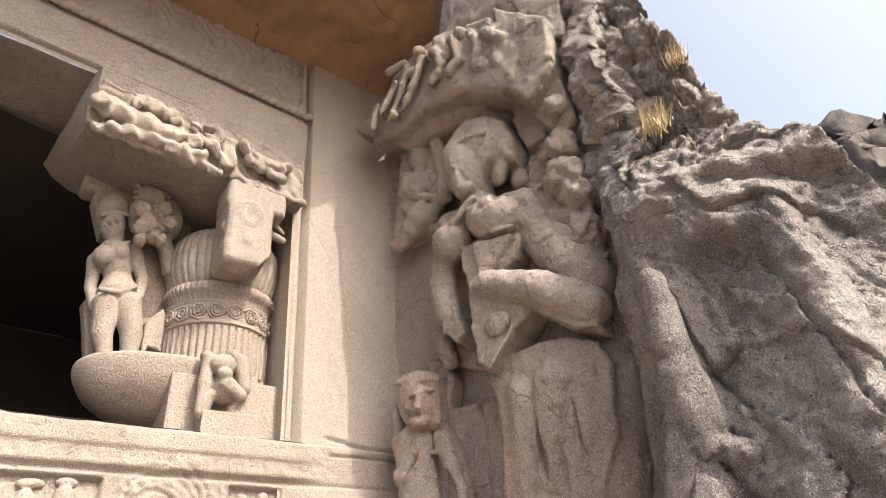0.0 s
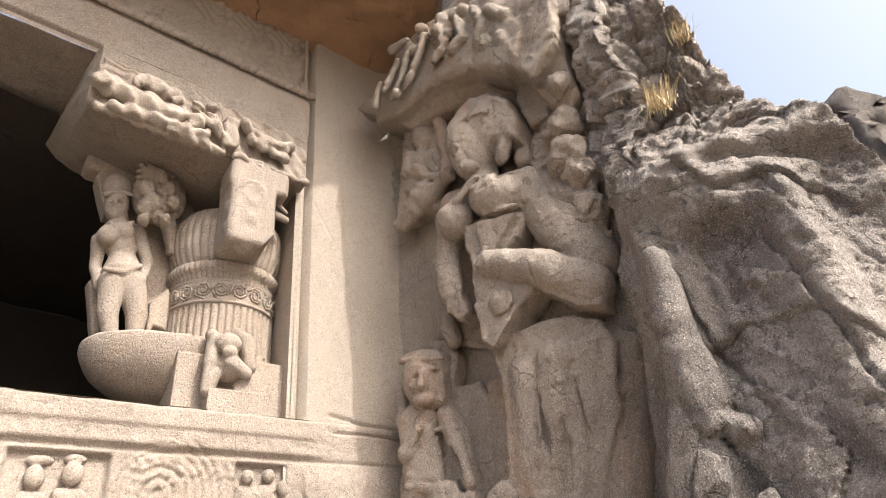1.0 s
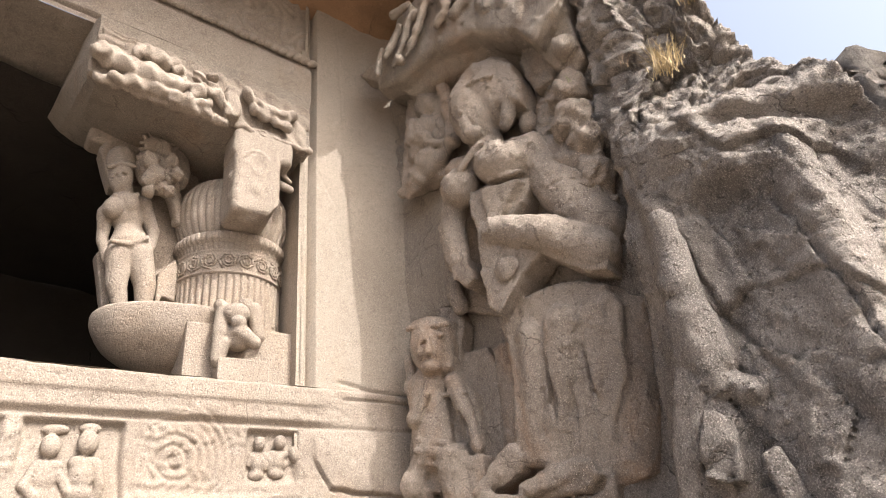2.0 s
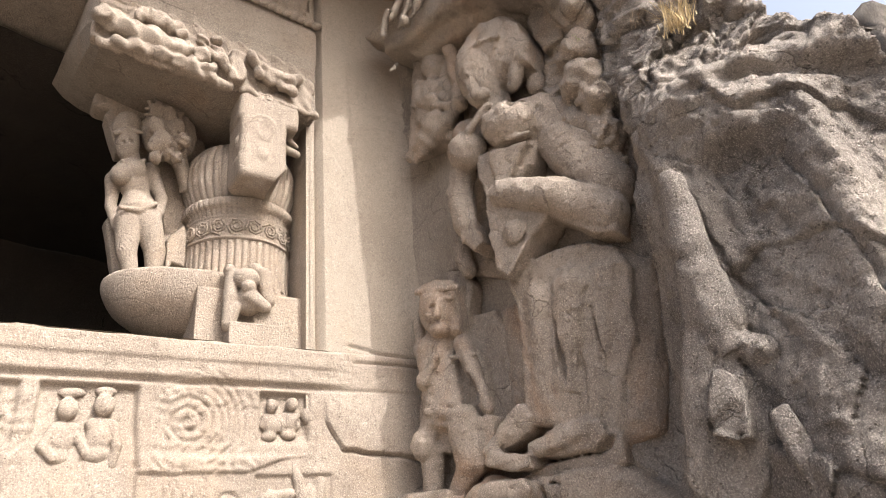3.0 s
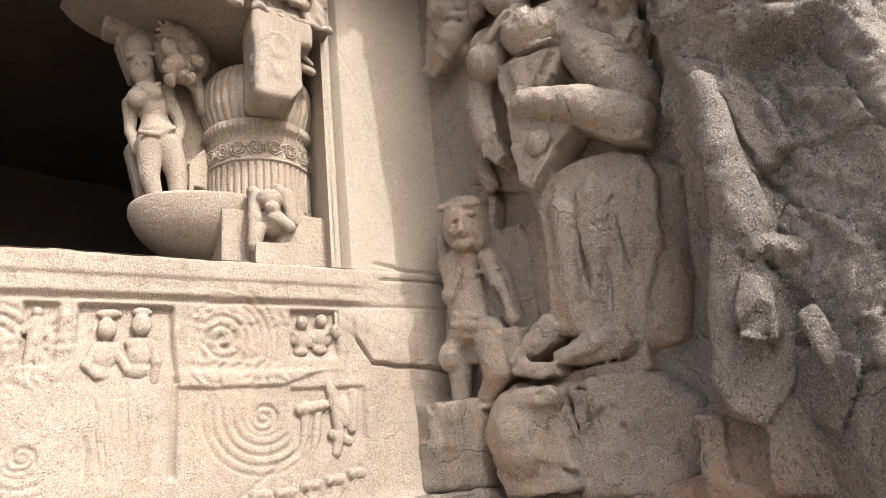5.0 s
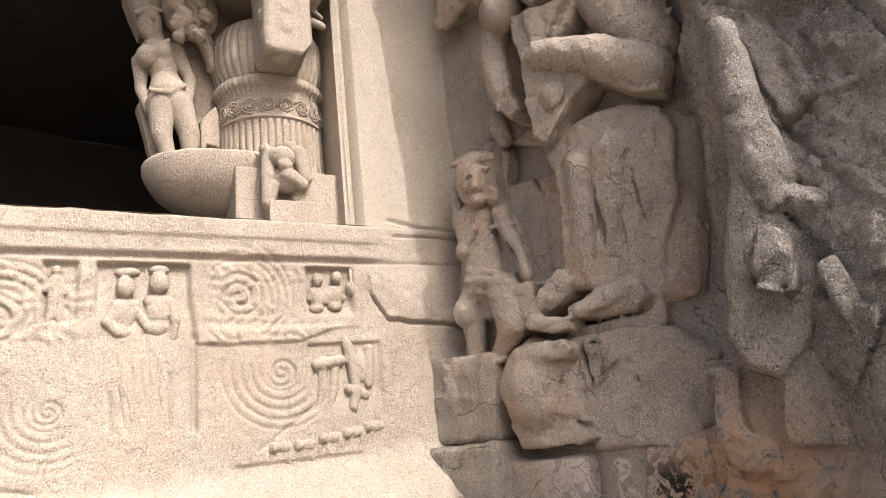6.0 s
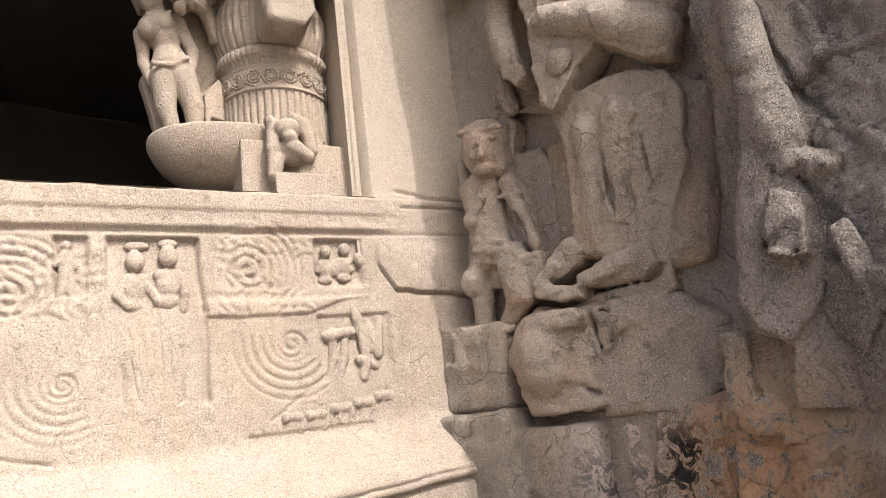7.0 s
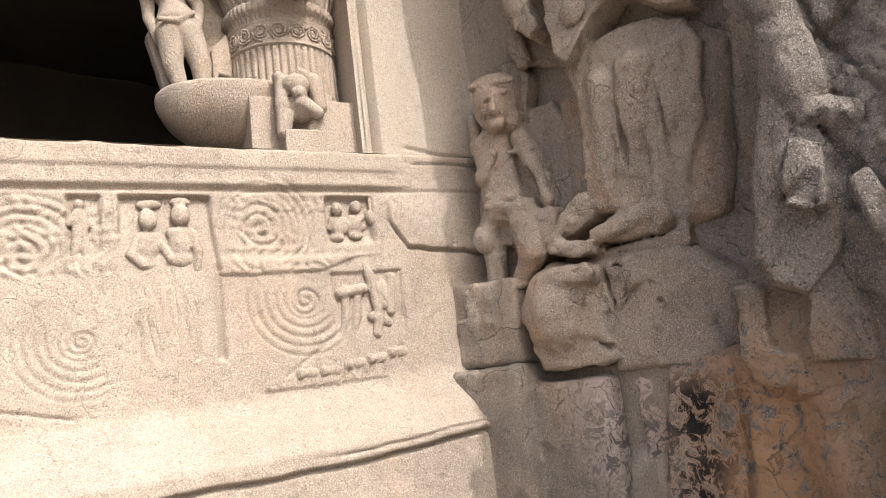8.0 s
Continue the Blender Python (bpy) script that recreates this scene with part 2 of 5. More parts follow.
class Carving:
    """A weathered carving: rounded volumes run softly into one another. u to the right, v up, w out of the wall."""

    def __init__(self, soft=0.03):
        self.soft, self.items = soft, []

    def ball(self, u, v, w, a, b, c, tilt=0):
        self.items.append(("ball", (u, v, w), (a, b, c), radians(tilt), self.soft))

    def cut(self, u, v, w, a, b, c, tilt=0):
        self.items.append(("cut", (u, v, w), (a, b, c), radians(tilt), self.soft))

    def block(self, u, v, w, a, b, c, tilt=0):
        self.items.append(("block", (u, v, w), (a, b, c), radians(tilt), self.soft))

    def limb(self, u, v, w, r, u2, v2, w2, r2):
        self.items.append(("limb", (u, v, w), (u2, v2, w2), (r, r2), self.soft))

    def plate(self, corners, w, deep, edge=0.02, gu=0.0, gv=0.0):
        """A flat-faced slab of any outline, its face at w, leaning by gu and gv."""
        self.items.append(("plate", np.array(corners), (w, deep, edge), (gu, gv), self.soft))

    @staticmethod
    def span(item):
        kind, a, b, c, k = item
        if kind == "limb":
            return np.minimum(np.array(a) - c[0], np.array(b) - c[1]), np.maximum(np.array(a) + c[0], np.array(b) + c[1])
        if kind == "plate":
            slope = np.abs(np.array(c)) @ (a.max(0) - a.min(0))
            return np.array((*a.min(0), b[0] - b[1])), np.array((*a.max(0), b[0] + slope))
        r = math.sqrt(sum(t * t for t in b)) if kind == "block" else max(b)
        return np.array(a) - r, np.array(a) + r

    def build(self, name, mat, step, place, wear=0.008, back=-0.3, seed=0, fine=14, chips=0, ripple=None):
        lo, hi = np.full(3, 1e9), np.full(3, -1e9)
        spans = [self.span(it) for it in self.items]
        for l_, h_ in spans:
            lo, hi = np.minimum(lo, l_), np.maximum(hi, h_)
        lo, hi = lo - 3 * step - 0.03, hi + 3 * step + 0.03
        lo[2] = max(lo[2], back)
        axes = [np.arange(lo[i], hi[i] + step, step) for i in range(3)]
        D = np.full([len(a) for a in axes], 0.3)
        for (kind, a, b, c, k), (l_, h_) in sorted(zip(self.items, spans), key=lambda it: it[0][0] == "cut"):
            pad = 3 * k + 3 * step
            l_, h_ = l_ - pad, h_ + pad
            sl = tuple(slice(max(0, int(np.searchsorted(ax, l_[i]))), int(np.searchsorted(ax, h_[i]))) for i, ax in enumerate(axes))
            U, V, Wd = np.meshgrid(*(ax[s] for ax, s in zip(axes, sl)), indexing="ij")
            if U.size == 0:
                continue
            if kind == "limb":
                A, B = np.array(a), np.array(b)
                dv = B - A
                t = np.clip(((U - A[0]) * dv[0] + (V - A[1]) * dv[1] + (Wd - A[2]) * dv[2]) / max(1e-9, dv @ dv), 0, 1)
                d = np.sqrt((U - A[0] - t * dv[0]) ** 2 + (V - A[1] - t * dv[1]) ** 2 + (Wd - A[2] - t * dv[2]) ** 2) - (c[0] + t * (c[1] - c[0]))
            elif kind == "plate":
                (w1, deep, edge), (gu, gv) = b, c
                mid = a.mean(0)
                d2, inner = np.full(U.shape, 1e9), np.zeros(U.shape, bool)
                for (ua, va), (ub, vb) in zip(a, np.roll(a, -1, 0)):
                    d2 = np.minimum(d2, seg(U, V, ua, va, ub, vb)[0])
                    if va != vb:
                        inner ^= ((va > V) != (vb > V)) & (U < (ub - ua) * (V - va) / (vb - va) + ua)
                face = Wd - w1 - gu * (U - mid[0]) - gv * (V - mid[1])
                q = [np.where(inner, -d2, d2) + edge, np.maximum(face, w1 - deep - Wd) + edge]
                d = np.hypot(np.maximum(q[0], 0), np.maximum(q[1], 0)) + np.minimum(np.maximum(q[0], q[1]), 0) - edge
            else:
                ca, sa = math.cos(c), math.sin(c)
                pu, pv, pw = (U - a[0]) * ca + (V - a[1]) * sa, (V - a[1]) * ca - (U - a[0]) * sa, Wd - a[2]
                if kind == "block":
                    rr = min(0.05, 0.4 * min(b))
                    q = [np.abs(p) - s + rr for p, s in zip((pu, pv, pw), b)]
                    d = np.sqrt(sum(np.maximum(k, 0) ** 2 for k in q)) + np.minimum(np.maximum(np.maximum(q[0], q[1]), q[2]), 0) - rr
                else:
                    k0 = np.sqrt((pu / b[0]) ** 2 + (pv / b[1]) ** 2 + (pw / b[2]) ** 2)
                    k1 = np.sqrt((pu / b[0] ** 2) ** 2 + (pv / b[1] ** 2) ** 2 + (pw / b[2] ** 2) ** 2)
                    d = k0 * (k0 - 1) / np.maximum(k1, 1e-6)
            old = D[sl]
            if kind == "cut":
                h = np.maximum(k - np.abs(old + d), 0) / k
                D[sl] = np.maximum(old, -d) + h * h * k * 0.25
            else:
                h = np.maximum(k - np.abs(old - d), 0) / k
                D[sl] = np.minimum(old, d) - h * h * k * 0.25
        U, V, Wd = np.meshgrid(*axes, indexing="ij")
        near = np.abs(D) < 4 * step + wear
        D[near] += wear * (fbm(U[near], V[near], Wd[near], fine, 3, seed) + 0.9 * fbm(U[near], V[near], Wd[near], 5, 2, seed + 9))
        if ripple:
            amp, freq, ang, vmin = ripple
            un, vn, wn_ = U[near], V[near], Wd[near]
            warp = 5 * fbm(un, vn, wn_, 3.5, 2, seed + 40)
            wave_ = np.sin(freq * (un * math.cos(ang) + vn * math.sin(ang)) + warp) * np.cos(0.35 * freq * (vn * math.cos(ang) - un * math.sin(ang)) + 2 * warp)
            D[near] += amp * wave_ * sm(vmin, vmin + 0.15, vn + 0.4 * un)
        if chips:
            hgt, gap = facets(U[near], V[near], Wd[near], chips, seed)
            D[near] += 1.6 * wear * np.clip(hgt * chips, -1, 1)
        D[:, :, 0] = np.maximum(D[:, :, 0], 0.01)
        return nets(name, D, lo, step, mat, place)


def nets(name, D, lo, step, mat, place):
    """The zero surface of a field on a grid, one point in each cell that it crosses."""
    inside = D < 0
    n = np.array(D.shape) - 1
    total, count = np.zeros((*n, 3)), np.zeros(n)
    base = np.stack(np.meshgrid(*(np.arange(k) for k in n), indexing="ij"), -1).astype(float)
    corner = lambda o, F: F[o[0]:o[0] + n[0], o[1]:o[1] + n[1], o[2]:o[2] + n[2]]
    for ax in range(3):
        others = [a for a in range(3) if a != ax]
        for i in (0, 1):
            for j in (0, 1):
                o = [0, 0, 0]
                o[others[0]], o[others[1]] = i, j
                p = list(o)
                p[ax] = 1
                d0, d1 = corner(o, D), corner(p, D)
                cross = (d0 < 0) != (d1 < 0)
                t = np.where(cross, d0 / np.where(cross, d0 - d1, 1), 0)
                pt = base + np.array(o)
                pt[..., ax] += t
                total[cross] += pt[cross]
                count[cross] += 1
    live = count > 0
    index = np.full(n, -1)
    index[live] = np.arange(live.sum())
    pts = lo + step * total[live] / count[live][:, None]
    faces = []
    for ax in range(3):
        a, b = [k for k in range(3) if k != ax]
        s0, s1 = [slice(None)] * 3, [slice(None)] * 3
        s0[ax], s1[ax] = slice(0, -1), slice(1, None)
        e0, e1 = inside[tuple(s0)], inside[tuple(s1)]
        hit = np.argwhere(e0 != e1)
        hit = hit[(hit[:, a] > 0) & (hit[:, b] > 0) & (hit[:, a] < n[a]) & (hit[:, b] < n[b])]
        if len(hit) == 0:
            continue
        quad = []
        for da, db in ((1, 1), (0, 1), (0, 0), (1, 0)):
            c = hit.copy()
            c[:, a] -= da
            c[:, b] -= db
            quad.append(index[c[:, 0], c[:, 1], c[:, 2]])
        q = np.stack(quad, 1)
        turn = e0[hit[:, 0], hit[:, 1], hit[:, 2]] ^ (ax == 1)
        q[~turn] = q[~turn][:, ::-1]
        faces.append(q[(q >= 0).all(1)])
    ob = new(name, mesh_from(name, pts, np.concatenate(faces), mat))
    ob.matrix_world = place
    return ob


def on_facade(y):
    """u along x, v up, w towards the court."""
    return Matrix(((1, 0, 0, 0), (0, 0, -1, y), (0, 1, 0, 0), (0, 0, 0, 1)))


OUT = Vector((-0.94, -0.34, 0)).normalized()
ALONG = Vector((-OUT.y, OUT.x, 0))
FAR = Matrix.Translation((-0.86, -1.23, 1.43)) @ Matrix.Scale(1.12, 4) @ Matrix.Translation((0.86, 1.23, -1.43))
ON_SIDE = FAR @ Matrix(((ALONG.x, 0, OUT.x, 1.80), (ALONG.y, 0, OUT.y, 1.85), (0, 1, 0, 0), (0, 0, 0, 1)))

# ---- ground and hill ----
gx, gy = np.meshgrid(np.concatenate([np.linspace(-900, -12, 24), np.linspace(-10, 10, 60), np.linspace(12, 900, 24)]), np.concatenate([np.linspace(-900, -14, 24), np.linspace(-12, 3.3, 50), np.linspace(20, 900, 14)]), indexing="ij")
tagged(sheet("ground", gx, gy, 0.03 * fbm(gx, gy, gx * 0, 0.8, 4, 3), EARTH), "trodden pale earth of the court before the cave", "ground", kind="structure")

# ---- facade: carved parapet ----
x, z = np.meshgrid(np.arange(-3.4, 2.20, 0.012), np.arange(-0.1, 2.9401, 0.012), indexing="ij")


def spiral(x, z, cx, cz, r, turns, flip=1, start=0.0, depth=0.02):
    """A coil cut into the face: round ridges with grooves between."""
    dx, dz = (x - cx) * flip, z - cz
    rad, ang = np.hypot(dx, dz), np.arctan2(dz, dx) + start
    ph = rad / r * turns - ang / (2 * np.pi)
    groove = np.abs(ph - np.round(ph))
    return -depth * np.exp(-(groove / 0.16) ** 2) * sm(r * 1.02, r * 0.9, rad) * sm(0.0, r * 0.12, rad)


def plumes(x, z, cx, cz, r0, r1, a0, a1, n, depth=0.015):
    """Curved parallel grooves round a centre."""
    rad, ang = np.hypot(x - cx, z - cz), np.arctan2(z - cz, x - cx)
    ang = np.mod(ang - a0, 2 * np.pi)
    ph = (rad - r0) / (r1 - r0) * n
    g = np.abs(ph - np.round(ph))
    return -depth * np.exp(-(g / 0.17) ** 2) * sm(r0 - 0.02, r0 + 0.01, rad) * sm(r1 + 0.02, r1 - 0.01, rad) * sm(0, 0.15, ang) * sm(a1 - a0, a1 - a0 - 0.15, ang)


def hollow(x, z, x0, x1, z0, z1, depth, soft=0.012, low=None):
    return -depth * sm(x0 - soft, x0 + soft, x) * sm(x1 + soft, x1 - soft, x) * sm(z0 - (low or soft), z0 + (low or soft), z) * sm(z1 + soft, z1 - soft, z)


h = (0.028 * sm(2.655, 2.685, z) + 0.015 * sm(2.78, 2.80, z)) * sm(1.35, 1.05, x) + 0.03 * sm(1.05, 1.35, x) - 0.015 * np.exp(-((z - 2.64) / 0.012) ** 2)
h += hollow(x, z, -0.70, -0.16, 2.25, 2.60, 0.05, low=0.22)
for x0, z0, x1, z1, deep in ((-0.55, 1.82, -0.51, 1.56, 0.030), (-0.42, 1.92, -0.40, 1.59, 0.040), (-0.29, 1.89, -0.29, 1.57, 0.040), (-0.14, 2.12, -0.14, 1.55, 0.055), (-0.18, 2.58, -0.14, 2.10, 0.050), (-0.62, 1.80, -0.61, 1.57, 0.020), (-0.43, 2.15, -0.42, 1.97, 0.030), (-0.97, 2.59, -0.95, 2.27, 0.020)):
    d_, t_ = seg(x, z, x0, z0, x1, z1)
    h -= deep * np.exp(-(d_ / 0.016) ** 2) * (0.6 + 0.4 * np.sin(3 * t_ + 9 * x0))
h += hollow(x, z, 0.62, 0.97, 2.28, 2.60, 0.05, low=0.05) + hollow(x, z, 0.60, 1.14, 1.66, 2.05, 0.022, low=0.08)
h += hollow(x, z, -0.98, -0.80, 2.25, 2.60, 0.04, low=0.08) + hollow(x, z, 0.10, 0.95, 1.22, 1.30, 0.02, low=0.05)
h += spiral(x, z, 0.155, 2.39, 0.17, 2.4) + spiral(x, z, 0.42, 1.875, 0.11, 2.0, -1) + spiral(x, z, -1.20, 2.25, 0.15, 2.2) + spiral(x, z, -0.92, 1.72, 0.085, 2.0, -1)
h += plumes(x, z, 0.155, 2.39, 0.20, 0.36, -1.2, 1.2, 3) + plumes(x, z, 0.42, 1.90, 0.15, 0.40, 2.9, 5.6, 4) + plumes(x, z, -0.92, 1.74, 0.13, 0.36, 2.9, 5.3, 4, 0.011) + plumes(x, z, -1.2, 2.25, 0.18, 0.36, -0.4, 2.6, 3)
h += plumes(x, z, 0.155, 2.39, 0.20, 0.30, 1.3, 3.3, 2, 0.012)
# worn scroll texture between the panels
patch = np.maximum(hollow(x, z, -0.06, 0.62, 2.08, 2.6, -1, 0.02), hollow(x, z, -1.7, -0.70, 2.1, 2.6, -1, 0.02))
h += 0.010 * patch * np.sin(38 * x + 3 * np.sin(24 * z)) * np.sin(36 * z + 3 * np.sin(21 * x)) * (fbm(x, z, x * 0, 3, 2, 5) > -0.25)
h += 0.006 * hollow(x, z, 0.9, 1.25, 1.3, 2.6, -1, 0.05) * fbm(x, z, x * 0, 18, 3, 8)
# pecked row under the rail
h -= 0.008 * np.exp(-((z - 2.73) / 0.03) ** 2) * np.clip(fbm(x, z * 0.5, x * 0, 16, 2, 77) * 2, 0, 1)
# broken ledge and the crack that runs through it
line = 2.07 + 0.02 * fbm(x, x * 0, x * 0, 4, 3, 2) + 0.09 * sm(0.5, 0.9, x)
h += 0.022 * sm(0, 0.012, z - line) * sm(-0.2, -0.1, x) * sm(1.05, 0.95, x) * sm(2.2, 2.15, z)
brk = np.where(x < 1.22, 2.42 - 1.75 * (x - 1.10), 2.21 - 0.1 * (x - 1.22)) + 0.02 * fbm(x, x * 0, x * 0, 7, 3, 12)
h += 0.022 * sm(0.0, 0.015, z - brk) * sm(1.08, 1.12, x) * sm(2.65, 2.45, z) - 0.035 * np.exp(-((z - brk) / 0.014) ** 2) * sm(1.08, 1.12, x)
joint = 2.86 + 0.012 * fbm(x, x * 0, x * 0, 5, 3, 31)
h -= 0.03 * np.exp(-((z - joint) / 0.009) ** 2) * sm(1.30, 1.36, x)
crack2 = 1.33 + 0.02 * fbm(x, x * 0, x * 0, 5, 3, 41) - 0.25 * (x + 1.1)
h -= 0.02 * np.exp(-((z - crack2) / 0.01) ** 2) * sm(-0.92, -1.0, x)
# diagonal break from the frieze down to the base
d_, t_ = seg(x, z, 0.62, 1.62, 0.25, 1.38)
h -= 0.015 * np.exp(-(d_ / 0.012) ** 2)
# spreading base, with a split moulding
foot = 1.22 + 0.06 * fbm(x, x * 0, x * 0, 1.2, 3, 21) + 0.03 * x
h += 0.30 * sm(foot + 0.12, 0.93, z) ** 1.3 + 0.05 * sm(1.0, 0.9, z)
split = 0.80 + 0.015 * fbm(x, x * 0, x * 0, 4, 3, 51) + 0.05 * sm(0.5, 1.5, x)
h -= 0.04 * sm(split, split - 0.03, z) + 0.07 * np.exp(-((z - split) / 0.015) ** 2) + 0.03 * np.exp(-((z - split - 0.07) / 0.007) ** 2) * sm(0.2, 0.6, x)
h += 0.014 * fbm(x, z, x * 0, 2.5, 4, 4) + 0.006 * fbm(x, z, x * 0, 14, 4, 6)
h -= 0.03 * sm(2.915, 2.94, z) * (1 + fbm(x, x * 0, x * 0, 6, 3, 61))
parapet = tagged(sheet("parapet", x, 3.2 - h, z, CARVED, True), "pale stone parapet carved with scrolls and worn panels", "parapet", kind="structure")
bm = bmesh.new()
for ya, za, yb, zb in ((3.16, 2.93, 3.52, 2.925), (3.52, 2.925, 3.52, 1.9)):
    vs = [bm.verts.new(c) for c in ((-3.4, ya, za), (1.12, ya, za), (1.12, yb, zb), (-3.4, yb, zb))]
    bm.faces.new(vs)
bm_object("top", bm, CARVED, parapet)

# ---- facade: wall beside the pillar, with its upright groove ----
x, z = np.meshgrid(np.arange(0.985, 2.30, 0.012), np.arange(2.93, 7.9, 0.016), indexing="ij")
h = hollow(x, z, 1.025, 1.098, 2.95, 7.6, 0.14, 0.006) - 0.004 * sm(1.04, 1.02, x)
crackx = 1.45 + 0.03 * fbm(z, z * 0, z * 0, 2, 4, 15) - 0.05 * (z - 4)
h -= 0.006 * np.exp(-((x - crackx) / 0.005) ** 2)
d_, t_ = seg(x, z, 1.10, 4.95, 1.32, 4.55)
h -= 0.008 * np.exp(-(d_ / 0.005) ** 2)
h -= 0.03 * np.exp(-((z - 2.95 + 0.06 * fbm(x, x * 0, x * 0, 3, 2, 3)) / 0.01) ** 2) * sm(1.25, 1.35, x)
h += 0.012 * fbm(x, z, x * 0, 1.6, 4, 14) + 0.0035 * fbm(x, z, x * 0, 12, 4, 16) + 0.06 * sm(1.7, 2.1, x) ** 2
tagged(sheet("wall_north", x, 3.2 - h, z, PALE, True), "smooth dressed pale stone wall with a fine crack", "wall", kind="structure")

box("jamb", 0.955, 1.03, 3.212, 4.3, 2.5, 6.3, PALE, bpy.data.objects["wall_north"], 0.0)

# ---- facade: beam over the opening, falling slightly to the east ----
SLOPE = -0.105


def beam_z(x):
    return 5.64 + SLOPE * (x - 0.9)


x, s = np.meshgrid(np.arange(-3.4, 1.045, 0.015), np.linspace(0, 1, 150), indexing="ij")
zz = beam_z(x) - 0.08 + 1.75 * s
prof_h = np.interp(zz - beam_z(x), (-0.08, -0.03, -0.025, 0.0, 0.005, 0.40, 0.41, 0.60, 0.62, 1.7), (0.0, 0.0, -0.03, -0.03, 0.02, 0.02, -0.01, -0.01, -0.05, -0.05))
wave = 0.022 * sm(0.41, 0.43, s) * np.sin(30 * x + 4 * np.sin(11 * zz)) * np.sin(26 * zz + 3 * np.sin(17 * x))
prof_h = prof_h + 0.008 * fbm(x, zz, x * 0, 3, 4, 24) + wave + 0.004 * fbm(x, zz, x * 0, 16, 3, 25)
beam = tagged(sheet("trim", x, 3.2 - prof_h, zz, CARVED, True), "shaded stone beam with a plain fascia and carved frieze", "beam", kind="structure")
bm = bmesh.new()
for ya, yb, dz in ((3.2, 4.25, 0.0),):
    bm.faces.new([bm.verts.new(c) for c in ((-3.4, ya, beam_z(-3.4) - 0.08), (-3.4, yb, beam_z(-3.4) - 0.12), (1.04, yb, beam_z(1.04) - 0.12), (1.04, ya, beam_z(1.04) - 0.08))])
bmesh.ops.subdivide_edges(bm, edges=bm.edges[:], cuts=30, use_grid_fill=True)
for v in bm.verts:
    v.co.z += 0.03 * noise.noise(v.co * 2.5)
bm_object("soffit", bm, WALL, beam, True)
# twisted bead course
bead_bm = bmesh.new()
bmesh.ops.create_uvsphere(bead_bm, u_segments=10, v_segments=7, radius=1)
bead = bm_object("bead", bead_bm, CARVED, beam, True)
bead.scale, bead.rotation_euler = (0.064, 0.035, 0.042), (0, radians(-32), 0)
bead.location = (-2.2, 3.175, beam_z(-2.2) + 0.50)
for i in range(1, 46):
    ob = new("bead", bead.data)
    xi = -2.2 + i * 0.072
    ob.parent, ob.location = beam, (xi, 3.175, beam_z(xi) + 0.50 + 0.003 * math.sin(i * 5))
    ob.scale, ob.rotation_euler = (0.064 + 0.005 * math.sin(i * 3), 0.035, 0.042), (0, radians(-32 + 6 * math.sin(i)), 0)

# ---- ceiling of the overhang ----
x, s = np.meshgrid(np.arange(-3.6, 2.3, 0.04), np.linspace(0, 1, 60), indexing="ij")
yy = 3.32 - (1.78 - 1.1 * sm(1.5, 2.4, x)) * s
zz = 7.02 + SLOPE * (np.minimum(x, 1.8) - 0.6) * 0.8 + 0.10 * s + 0.05 * fbm(x, yy, x * 0, 1.2, 4, 33) + 0.03 * fbm(x, yy, x * 0, 5, 3, 34, ridged=True) - 0.10 * sm(0.2, 0.0, s)
tagged(sheet("ceiling", x, yy, zz, ROOF), "rough rust-brown rock ceiling of the overhang", "ceiling", kind="structure")
x, s = np.meshgrid(np.arange(-3.6, 2.2, 0.06), np.linspace(0, 1, 50), indexing="ij")
yy = 1.54 + 4.5 * s ** 0.9 + 1.1 * sm(1.5, 2.4, x) * (1 - s) - 0.25 * s * fbm(x, s * 4, x * 0, 0.9, 4, 36)
tagged(sheet("cliff", x, yy, 7.05 + 4.5 * s + SLOPE * (np.minimum(x, 1.8) - 0.6) * 0.8, ROCK, True), "dark weathered cliff above the overhang", "cliff", kind="structure")

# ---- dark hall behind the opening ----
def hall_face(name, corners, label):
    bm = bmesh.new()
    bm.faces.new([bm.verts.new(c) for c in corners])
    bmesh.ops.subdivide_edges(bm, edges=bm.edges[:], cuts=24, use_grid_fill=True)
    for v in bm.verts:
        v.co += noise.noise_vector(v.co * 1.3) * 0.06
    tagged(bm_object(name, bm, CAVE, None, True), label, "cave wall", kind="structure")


# all five faces take the near-black CAVE colour, which deepens the hall's shade
hall_face("wall_south", ((-5, 8, 1.8), (2, 8, 1.8), (2, 8, 6.4), (-5, 8, 6.4)), "back wall of the cave hall, coloured dark for its shade")
hall_face("wall_east", ((1.0, 3.95, 1.8), (1.0, 8, 1.8), (1.0, 8, 6.4), (1.0, 3.95, 6.4)), "side wall of the cave hall, coloured dark for its shade")
hall_face("wall_west", ((-5, 3.4, 1.8), (-5, 8, 1.8), (-5, 8, 6.4), (-5, 3.4, 6.4)), "side wall of the cave hall, coloured dark for its shade")
hall_face("floor", ((-5, 3.4, 1.9), (2, 3.4, 1.9), (2, 8, 1.9), (-5, 8, 1.9)), "stone floor of the cave hall, coloured dark for its shade")
hall_face("hall_ceiling", ((-5, 3.92, 6.04), (2, 3.92, 5.30), (2, 8, 5.30), (-5, 8, 6.04)), "ceiling of the cave hall, coloured dark for its shade")

